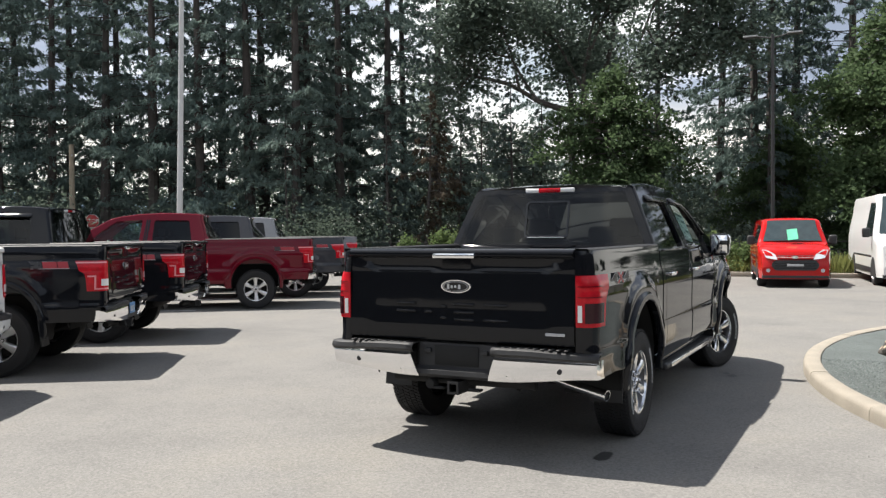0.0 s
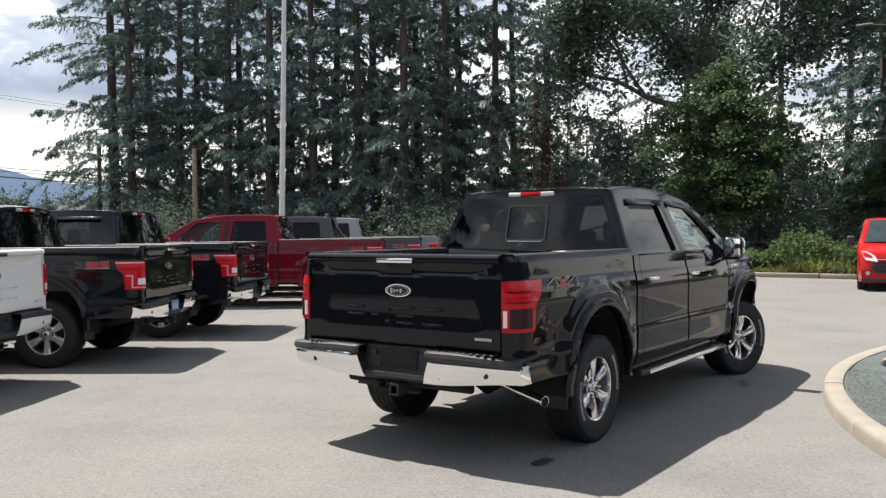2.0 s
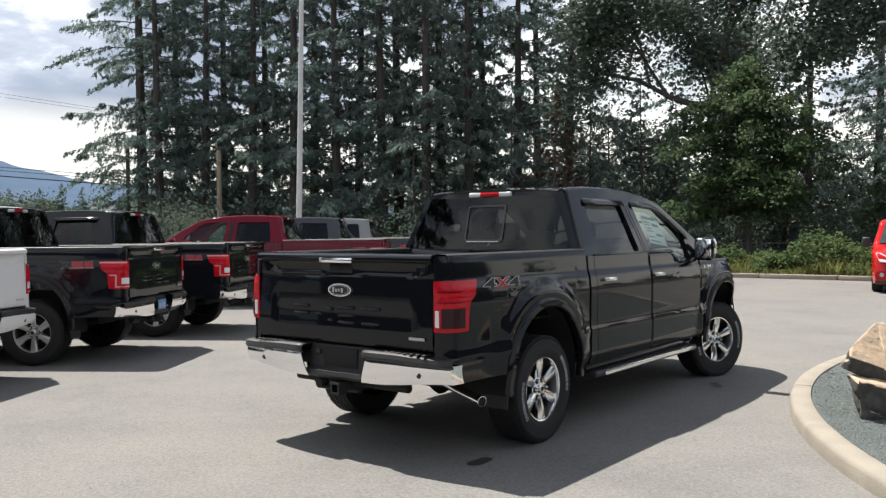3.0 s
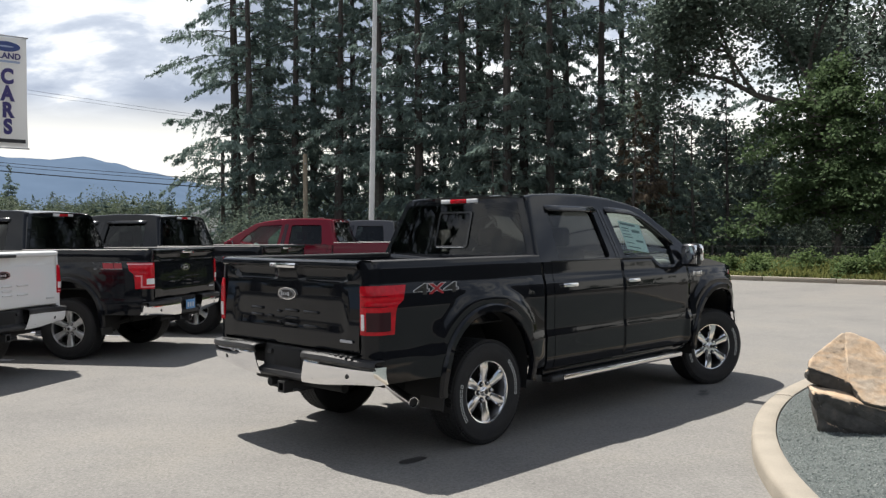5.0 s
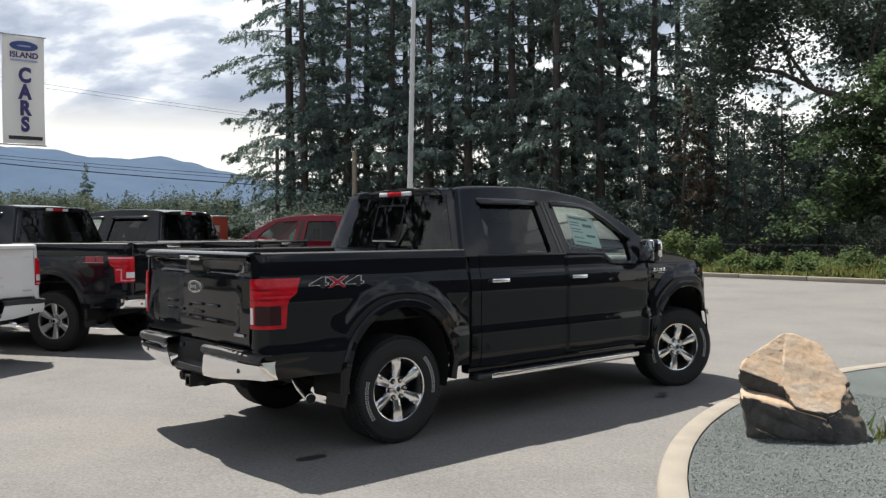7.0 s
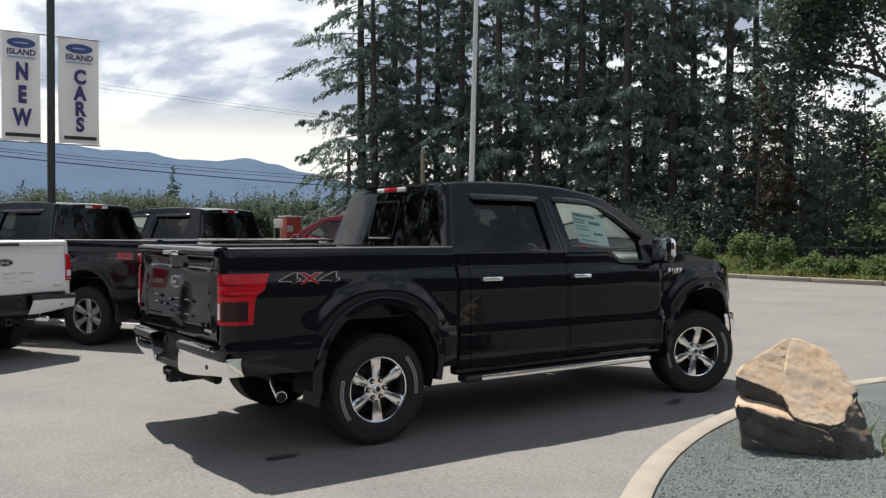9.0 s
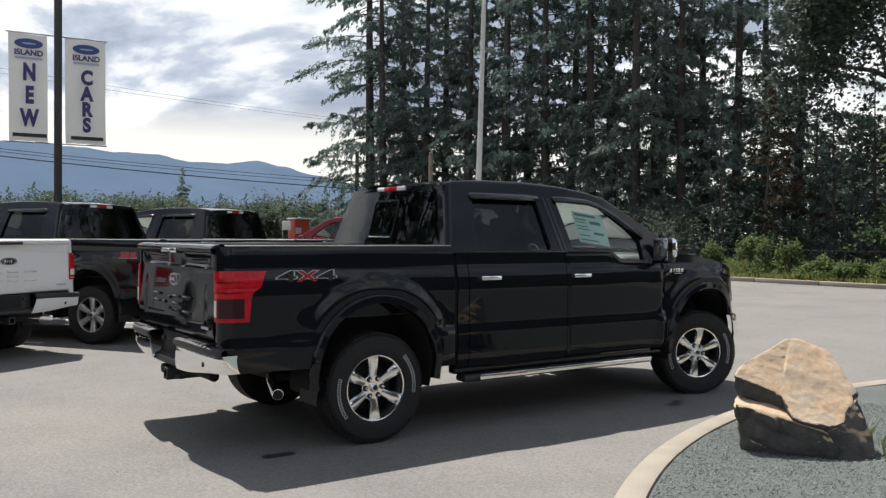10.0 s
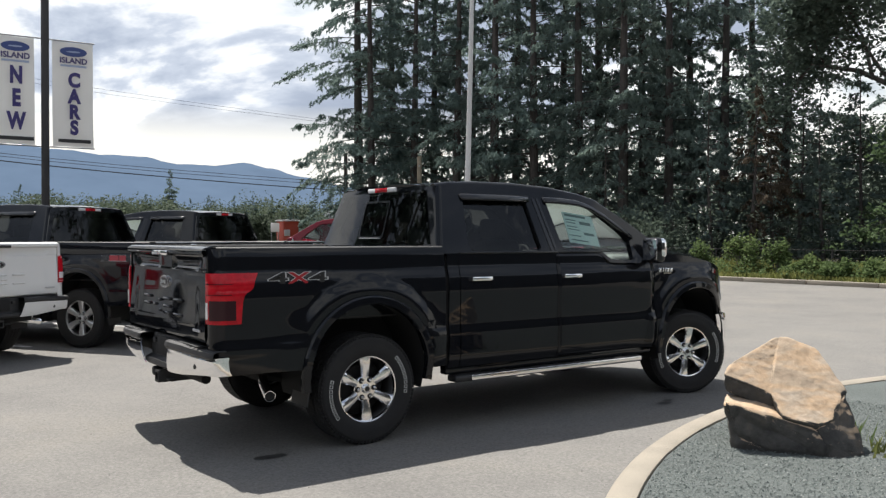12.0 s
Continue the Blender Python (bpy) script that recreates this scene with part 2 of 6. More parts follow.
M_lamp_red = surf("red_lens", (0.47, 0.006, 0.015), 0.25, vary=0.30, scale=16, spec=0.15, coat=0.35)
M_lamp_dark = surf("smoked_lens", (0.028, 0.004, 0.008), 0.1, vary=0.2, spec=0.3)
M_lamp_pink = surf("light_guide_lens", (0.72, 0.25, 0.28), 0.15, vary=0.05, coat=1.0)
M_lamp_white = surf("clear_lens", (0.72, 0.72, 0.72), 0.12, vary=0.05, coat=1.0)
M_headlamp = surf("headlamp_lens", (0.46, 0.47, 0.49), 0.08, vary=0.1, coat=1.0)
M_glass = glass("clear_glass", (0.74, 0.88, 0.84))
M_tint = glass("tinted_glass", (0.10, 0.11, 0.11), 1.45)
M_mirror = surf("mirror_glass", (0.85, 0.85, 0.86), 0.01, 1.0, vary=0.01)
M_trim = surf("interior_trim", (0.13, 0.13, 0.125), 0.7, vary=0.2)
M_seat = surf("grey_cloth", (0.26, 0.25, 0.235), 0.9, vary=0.2, bumps=0.2, fine=300)
M_paper = surf("white_paper", (0.80, 0.86, 0.83), 0.85, vary=0.02)
M_print = surf("grey_print", (0.20, 0.26, 0.25), 0.85, vary=0.1)
M_decal_grey = surf("silver_decal", (0.44, 0.44, 0.45), 0.35, vary=0.05)
M_decal_dark = surf("black_decal", (0.012, 0.012, 0.013), 0.4, vary=0.05)
M_decal_red = surf("red_decal", (0.32, 0.010, 0.018), 0.35, vary=0.05)
M_blue = surf("emblem_blue", (0.012, 0.03, 0.12), 0.2, vary=0.05, coat=1.0)
M_pole_white = surf("white_painted_steel", (0.515, 0.515, 0.515), 0.4, vary=0.08, scale=1.0)
M_pole_dark = surf("bronze_painted_steel", (0.020, 0.019, 0.020), 0.45, vary=0.15)
M_wood = surf("weathered_pole_wood", (0.230, 0.195, 0.145), 0.9, vary=0.3, scale=2.0, bumps=0.4)
M_cable = surf("cable_black", (0.015, 0.015, 0.017), 0.6)
M_banner = surf("white_vinyl", (0.68, 0.68, 0.68), 0.6, vary=0.04, scale=2.0)
bn, bl = M_banner.node_tree.nodes, M_banner.node_tree.links
thin, blend = bn.new("ShaderNodeBsdfTranslucent"), bn.new("ShaderNodeMixShader")
thin.inputs["Color"].default_value = (0.68, 0.68, 0.67, 1)
blend.inputs["Fac"].default_value = 0.4
bl.new(bn["Principled BSDF"].outputs["BSDF"], blend.inputs[1])
bl.new(thin.outputs["BSDF"], blend.inputs[2])
bl.new(blend.outputs["Shader"], bn["Material Output"].inputs["Surface"])
M_banner_ink = surf("blue_print", (0.036, 0.028, 0.136), 0.6, vary=0.05)
M_oval = surf("navy_print", (0.030, 0.055, 0.190), 0.5, vary=0.05)
M_banner_pale = surf("pale_blue_print", (0.30, 0.36, 0.50), 0.6, vary=0.05)
M_bark = surf("conifer_bark", (0.060, 0.052, 0.048), 0.95, vary=0.35, scale=3.0, bumps=0.6, fine=20)
M_bark_grey = surf("maple_bark", (0.090, 0.080, 0.072), 0.95, vary=0.3, scale=2.5, bumps=0.5, fine=25)
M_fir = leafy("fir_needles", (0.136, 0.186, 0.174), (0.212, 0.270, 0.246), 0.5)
M_fir_brown = leafy("browned_needles", (0.075, 0.062, 0.050), (0.125, 0.100, 0.075), 0.5)
M_maple = leafy("maple_leaves", (0.124, 0.160, 0.137), (0.181, 0.226, 0.182), 0.5)
M_maple_light = leafy("young_maple_leaves", (0.074, 0.112, 0.058), (0.120, 0.172, 0.085), 0.5)
M_under = leafy("undergrowth_leaves", (0.074, 0.098, 0.082), (0.115, 0.146, 0.110), 0.5, 0.8)
M_shrub = leafy("shrub_leaves", (0.086, 0.128, 0.052), (0.190, 0.244, 0.104), 0.45, 1.2)
M_grass = leafy("dry_grass", (0.144, 0.163, 0.054), (0.324, 0.324, 0.135), 0.4, 0.8)
M_farwood = leafy("far_wood_leaves", (0.066, 0.086, 0.064), (0.122, 0.148, 0.094), 0.4, 0.05)
M_soil = surf("verge_soil", (0.045, 0.039, 0.027), 0.95, vary=0.35, scale=0.8, bumps=0.5)
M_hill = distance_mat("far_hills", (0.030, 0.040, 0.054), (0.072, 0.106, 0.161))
M_reflect_wall = surf("reflection_wall_dark", (0.008, 0.009, 0.010), 0.3, vary=0.25, scale=0.4)
M_kiosk = surf("red_kiosk_panel", (0.350, 0.049, 0.025), 0.6)
M_stop = surf("stop_sign_red", (0.294, 0.013, 0.015), 0.5)


# ---- mesh helpers ----
def bm_grid(rows, bm=None, close=False):
    bm = bm or bmesh.new()
    vs = [[bm.verts.new(p) for p in row] for row in rows]
    for a, b in zip(vs, vs[1:]):
        for i in range(len(a) - 1 + (1 if close else 0)):
            j = (i + 1) % len(a)
            try:
                bm.faces.new((a[i], a[j], b[j], b[i]))
            except ValueError:
                pass
    return bm


def bm_box(c, s, bev=0.0, bm=None, rot=None, seg=2):
    bm = bm or bmesh.new()
    m = Matrix.Translation(c) @ (rot or Matrix()) @ Matrix.Diagonal((*s, 1))
    r = bmesh.ops.create_cube(bm, size=1.0, matrix=m)
    if bev:
        edges = list({e for v in r["verts"] for e in v.link_edges})
        bmesh.ops.bevel(bm, geom=edges, offset=bev, segments=seg, affect="EDGES", profile=0.5)
    return bm


def bm_lathe(profile, n, centre=(0, 0, 0), axis="Y", bm=None):
    """Turns (radius, height) pairs about an axis."""
    rows = []
    for r, h in profile:
        row = []
        for k in range(n):
            a = 2 * math.pi * k / n
            u, v = r * math.cos(a), r * math.sin(a)
            p = {"Y": (u, h, v), "Z": (u, v, h), "X": (h, u, v)}[axis]
            row.append((centre[0] + p[0], centre[1] + p[1], centre[2] + p[2]))
        rows.append(row)
    bm = bm_grid(rows, bm, close=True)
    return bm


def bm_tube(pts, radii, n=10, bm=None, cap=True):
    bm = bm or bmesh.new()
    pts = [Vector(p) for p in pts]
    if not hasattr(radii, "__len__"):
        radii = [radii] * len(pts)
    rings = []
    for i, p in enumerate(pts):
        d = (pts[min(i + 1, len(pts) - 1)] - pts[max(i - 1, 0)]).normalized()
        side = d.cross(Vector((0, 0, 1)))
        if side.length < 1e-3:
            side = Vector((1, 0, 0))
        side.normalize()
        up = side.cross(d)
        rings.append([bm.verts.new(p + radii[i] * (math.cos(2 * math.pi * k / n) * side + math.sin(2 * math.pi * k / n) * up)) for k in range(n)])
    for a, b in zip(rings, rings[1:]):
        for k in range(n):
            bm.faces.new((a[k], a[(k + 1) % n], b[(k + 1) % n], b[k]))
    if cap:
        bm.faces.new(rings[0][::-1])
        bm.faces.new(rings[-1])
    return bm


def bm_slab(poly, fn, thick, bm=None):
    """A flat polygon of (u, v) pairs, mapped by fn(u, v, depth) to space, with a thickness."""
    bm = bm or bmesh.new()
    a = [bm.verts.new(fn(u, v, 0.0)) for u, v in poly]
    b = [bm.verts.new(fn(u, v, thick)) for u, v in poly]
    n = len(poly)
    bm.faces.new(a)
    bm.faces.new(b[::-1])
    for i in range(n):
        bm.faces.new((a[i], b[i], b[(i + 1) % n], a[(i + 1) % n]))
    return bm


def bm_frame(outer, holes, fn, bm=None):
    """A sheet with holes, filled with triangles in (u, v) and then mapped to space."""
    bm = bm or bmesh.new()
    tmp = bmesh.new()
    edges = []
    for loop in (outer, *holes):
        vs = [tmp.verts.new((u, v, 0)) for u, v in loop]
        edges += [tmp.edges.new((vs[i], vs[(i + 1) % len(vs)])) for i in range(len(vs))]
    bmesh.ops.triangle_fill(tmp, edges=edges, use_beauty=True)
    made = {v: bm.verts.new(fn(v.co.x, v.co.y)) for v in tmp.verts}
    for f in tmp.faces:
        bm.faces.new([made[v] for v in f.verts])
    tmp.free()
    return bm


def rounded(poly, r, seg=4):
    """Rounds the corners of a polygon."""
    out = []
    n = len(poly)
    for i in range(n):
        p, a, b = Vector(poly[i]), Vector(poly[i - 1]), Vector(poly[(i + 1) % n])
        da, db = (a - p), (b - p)
        k = min(r, da.length * 0.45, db.length * 0.45)
        p1, p2 = p + da.normalized() * k, p + db.normalized() * k
        for s in range(seg + 1):
            t = s / seg
            q = (1 - t) ** 2 * p1 + 2 * t * (1 - t) * p + t * t * p2
            out.append((q.x, q.y))
    return out


def dense(poly, step):
    """Adds points along the sides of a polygon."""
    out = []
    for i, p in enumerate(poly):
        q = poly[(i + 1) % len(poly)]
        k = max(1, int(math.dist(p, q) / step))
        out += [(p[0] + (q[0] - p[0]) * s / k, p[1] + (q[1] - p[1]) * s / k) for s in range(k)]
    return out


def part(name, bm, material, parent, label="", thick=0.0, sharp=38, offset=0.0, away=None, crisp=True):
    """Links a bmesh as one mesh object. away: a point that the faces turn their backs to."""
    me = bpy.data.meshes.new(name)
    bmesh.ops.recalc_face_normals(bm, faces=bm.faces)
    if away:
        bm.normal_update()
        if sum((f.calc_center_median() - Vector(away)).dot(f.normal) for f in bm.faces) < 0:
            bmesh.ops.reverse_faces(bm, faces=bm.faces)
    bm.to_mesh(me)
    bm.free()
    me.materials.append(material)
    me.polygons.foreach_set("use_smooth", [True] * len(me.polygons))
    me.set_sharp_from_angle(angle=radians(sharp))
    ob = new(name, me)
    if parent:
        ob.parent = parent
    if label:
        ob["label"] = label
    if thick:
        s = ob.modifiers.new("thickness", "SOLIDIFY")
        s.thickness, s.offset = thick, offset
        if crisp:
            e = ob.modifiers.new("crisp_edges", "EDGE_SPLIT")
            e.split_angle = radians(70)
    return ob


def mesh_thing(name, verts, faces, material, parent=None, smooth=False):
    me = bpy.data.meshes.new(name)
    me.from_pydata(verts, [], faces)
    me.materials.append(material)
    if smooth:
        me.polygons.foreach_set("use_smooth", [True] * len(me.polygons))
    ob = new(name, me)
    ob.parent = parent
    return ob


def text_part(name, words, size, material, parent, m, extrude=0.002, label="", shrink=0.0):
    cu = bpy.data.curves.new(name, "FONT")
    cu.offset = shrink
    cu.body, cu.size, cu.extrude, cu.align_x, cu.align_y = words, size, extrude, "CENTER", "CENTER"
    tmp = new(name, cu)
    me = bpy.data.meshes.new_from_object(tmp.evaluated_get(bpy.context.evaluated_depsgraph_get()))
    bpy.data.objects.remove(tmp)
    me.materials.clear()
    me.materials.append(material)
    ob = new(name, me)
    ob.parent = parent
    ob.matrix_local = m
    if label:
        ob["label"] = label
    return ob


def lerp(tab, x):
    """Straight lines through a table of (x, value)."""
    if x <= tab[0][0]:
        return tab[0][1]
    for (a, u), (b, v) in zip(tab, tab[1:]):
        if x <= b:
            return u + (v - u) * (x - a) / (b - a)
    return tab[-1][1]


def smooth01(t):
    t = max(0.0, min(1.0, t))
    return t * t * (3 - 2 * t)


# ---- pickup truck ----
# Own axes: x forward from the rear axle, y to the left, z up from the ground.
SIDE = [(0.40, 0.940), (0.50, 0.978), (0.548, 0.988), (0.572, 1.000), (0.735, 1.005), (0.770, 1.009), (0.802, 1.000), (0.83, 0.997), (1.0, 1.000), (1.140, 1.003),
        (1.165, 0.996), (1.20, 0.997), (1.235, 0.991), (1.275, 0.976), (1.40, 0.966), (1.45, 0.954)]
AXLES = (0.0, 3.683)
ARCH_R, ARCH_Z = 0.505, 0.545
BED_TOP = 1.44


def side_y(x, z):
    y = lerp(SIDE, z)
    for cx in AXLES:
        r = math.hypot(x - cx, z - ARCH_Z)
        y += 0.030 * smooth01(1 - (r - 0.60) / 0.11)
    if x > 3.85:
        y -= 0.30 * ((x - 3.85) / 0.6) ** 2
    if x < -0.85:
        y -= 0.012 * ((-0.85 - x) / 0.3) ** 2
    return y


def arch_bottom(x, low):
    for cx in AXLES:
        d = abs(x - cx)
        if d < ARCH_R:
            return max(low, ARCH_Z + math.sqrt(ARCH_R ** 2 - d * d))
    return low


def stations(a, b, n=14):
    """Steps along x, closer where a wheel arch turns."""
    xs = {a, b} | {a + (b - a) * i / n for i in range(n + 1)}
    for cx in AXLES:
        for k in range(25):
            x = cx - ARCH_R * math.cos(math.pi * k / 24)
            if a < x < b:
                xs.add(x)
    out = []
    for x in sorted(xs):
        if not out or x - out[-1] > 0.004:
            out.append(x)
    return out


def corner(s, z, off=0.0):
    """Along the rear corner of the bed: from beside the tailgate, round the corner, and forward along the side."""
    yb, r = side_y(-1.07, z), 0.10
    first = max(0.0, yb - r - 0.868)
    arc = math.pi / 2 * r
    if s < first:
        return -1.17 - off, 0.868 + s
    if s < first + arc:
        a = (s - first) / r
        return -1.07 - (r + off) * math.cos(a), yb - r + (r + off) * math.sin(a)
    x = -1.07 + (s - first - arc)
    return x, side_y(x, z) + off


def y_green(z):
    return 0.955 - 0.42 * (z - 1.385)


def x_back(y, z):
    return 0.655 + 0.26 * (z - 1.45) - 0.045 * (1 - (y / 0.9) ** 2)


ROOF = [(0.78, 1.925), (0.9, 1.945), (1.2, 1.960), (1.6, 1.962), (2.0, 1.942), (2.35, 1.895), (2.55, 1.845)]
WHEELS = {}


def clone(ob, parent, m):
    c = ob.copy()
    scene.collection.objects.link(c)
    c.parent = parent
    c.matrix_local = m
    for k in ob.children:
        clone(k, c, k.matrix_local.copy())
    return c


def wheel(style, parent, m):
    """A wheel with its outer face towards +y."""
    if style in WHEELS:
        return clone(WHEELS[style], parent, m)
    metal = M_alloy if style == "chrome" else M_alloy_grey
    bm = bm_lathe([(0.228, 0.100), (0.233, 0.119), (0.250, 0.124), (0.253, 0.112), (0.248, 0.100)], 48)
    spokes = []
    for k in range(6):
        a = 2 * math.pi * k / 6 + math.pi / 2
        ca, sa = math.cos(a), math.sin(a)
        rows = []
        for i in range(9):
            t = i / 8
            r = 0.082 + 0.158 * t
            w = 0.031 + 0.016 * t
            h = 0.090 + 0.018 * math.sin(min(1, t * 1.1) * math.pi / 2)
            prof = ((-w, h - 0.055), (-w, h - 0.014), (-w * 0.72, h - 0.001), (-w * 0.25, h + 0.002), (0, h + 0.003), (w * 0.25, h + 0.002), (w * 0.72, h - 0.001), (w, h - 0.014), (w, h - 0.055))
            rows.append([(r * ca - u * sa, y, r * sa + u * ca) for u, y in prof])
        spokes.append(rows)
    wh = part("wheel", bm, metal, parent)
    wh.matrix_local = m
    # darker than the rim: shade behind the spokes put into the metal
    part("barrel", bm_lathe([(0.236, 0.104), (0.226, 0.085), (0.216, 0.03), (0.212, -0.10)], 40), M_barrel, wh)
    for rows in spokes:
        part("spoke", bm_grid(rows), metal, wh)
    part("hub", bm_lathe([(0.0, 0.088), (0.088, 0.088), (0.096, 0.080), (0.098, 0.03)], 36), metal, wh)
    tyre = bm_lathe([(0.236, -0.118), (0.262, -0.130), (0.32, -0.140), (0.365, -0.136), (0.392, -0.116), (0.398, -0.09), (0.399, 0.0), (0.398, 0.09), (0.392, 0.116),
                     (0.376, 0.131), (0.365, 0.136), (0.358, 0.1345), (0.32, 0.140), (0.285, 0.137), (0.262, 0.130), (0.244, 0.123), (0.236, 0.118)], 72)
    for k in range(80):
        for j, y in enumerate((-0.098, -0.050, 0.0, 0.050, 0.098)):
            a = 2 * math.pi * (k + 0.5 * (j % 2)) / 80
            rot = Matrix.Rotation(-a, 4, "Y") @ Matrix.Translation((0.400, y, 0)) @ Matrix.Rotation(radians(18 if j % 2 else -18), 4, "X")
            bmesh.ops.create_cube(tyre, size=1.0, matrix=rot @ Matrix.Diagonal((0.012, 0.043, 0.024, 1)))
    for k in range(80):
        a = 2 * math.pi * k / 80
        rot = Matrix.Rotation(-a, 4, "Y") @ Matrix.Translation((0.384, 0.124, 0)) @ Matrix.Rotation(radians(35), 4, "Z")
        bmesh.ops.create_cube(tyre, size=1.0, matrix=rot @ Matrix.Diagonal((0.020, 0.008, 0.014, 1)))
    part("tyre", tyre, M_rubber, wh)
    # matt black disc and backing put the shade between spokes into colour
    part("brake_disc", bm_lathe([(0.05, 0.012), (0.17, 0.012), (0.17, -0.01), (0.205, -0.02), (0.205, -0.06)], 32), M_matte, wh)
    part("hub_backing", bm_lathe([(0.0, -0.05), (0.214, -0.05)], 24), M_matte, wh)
    part("centre_cap", bm_lathe([(0.0, 0.112), (0.026, 0.111), (0.034, 0.104), (0.036, 0.088)], 24), metal, wh)
    part("cap_badge", bm_lathe([(0.0, 0.1135), (0.020, 0.1130), (0.021, 0.110)], 20), M_plastic, wh)
    for k in range(6):
        a = 2 * math.pi * (k + 0.5) / 6 + math.pi / 2
        lx, lz = 0.070 * math.cos(a), 0.070 * math.sin(a)
        # black disc laid on the hub face as a shaded lug recess
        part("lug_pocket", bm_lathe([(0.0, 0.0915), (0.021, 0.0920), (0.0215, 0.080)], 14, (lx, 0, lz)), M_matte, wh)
        part("lug_nut", bm_lathe([(0.0, 0.116), (0.009, 0.114), (0.0125, 0.104), (0.0135, 0.086)], 10, (lx, 0, lz)), metal, wh)
    if style == "chrome":
        for start, count in ((-33, 9), (140, 9)):
            bm = bmesh.new()
            for k in range(count):
                for dr, w in ((0.0, 2.6), (0.022, 2.6)):
                    a0 = radians(start + k * 6.2)
                    pts = [(r, a0 + radians(w) * s) for r, s in ((0.304 + dr, -0.8), (0.304 + dr, 0.8), (0.309 + dr, 0.8), (0.309 + dr, -0.8))]
                    bm_slab(pts, lambda r, a, d: (r * math.cos(a), 0.1405 + d, r * math.sin(a)), 0.0025, bm)
                for s in (-2.2, 1.6):
                    a0 = radians(start + k * 6.2 + s)
                    pts = [(r, a0 + radians(0.7) * u) for r, u in ((0.306, 0), (0.306, 1), (0.330, 1), (0.330, 0))]
                    bm_slab(pts, lambda r, a, d: (r * math.cos(a), 0.1405 + d, r * math.sin(a)), 0.0025, bm)
            part("sidewall_lettering", bm, M_letter, wh, "white raised outlined lettering")
    WHEELS[style] = wh
    return wh


def oval_badge(parent, x, z, ry=0.115, rz=0.046, tone=None):
    def oval(a, b, x0, x1, bm=None):
        pts = [(a * math.cos(2 * math.pi * k / 36), b * math.sin(2 * math.pi * k / 36)) for k in range(36)]
        return bm_slab(pts, lambda u, v, d: (x + x0 + (x1 - x0) * d, u, z + v), 1.0, bm)
    rim = part("emblem", oval(ry, rz, 0.006, -0.010), M_chrome, parent, "oval emblem with a chrome rim")
    part("emblem_field", oval(ry * 0.90, rz * 0.86, -0.004, -0.013), tone or M_gloss_black, rim)
    part("emblem_line", oval(ry * 0.82, rz * 0.74, -0.008, -0.0145), M_decal_grey, rim)
    part("emblem_centre", oval(ry * 0.78, rz * 0.68, -0.010, -0.0155), tone or M_gloss_black, rim)
    bm = bmesh.new()
    for k, (u, w, h) in enumerate(((-0.055, 0.018, 0.034), (-0.028, 0.016, 0.020), (0.0, 0.016, 0.018), (0.030, 0.018, 0.030))):
        bm_box((x - 0.016, -u, z - 0.002 * (k % 2)), (0.003, w, h), 0.0, bm)
    part("emblem_mark", bm, M_decal_grey, rim)


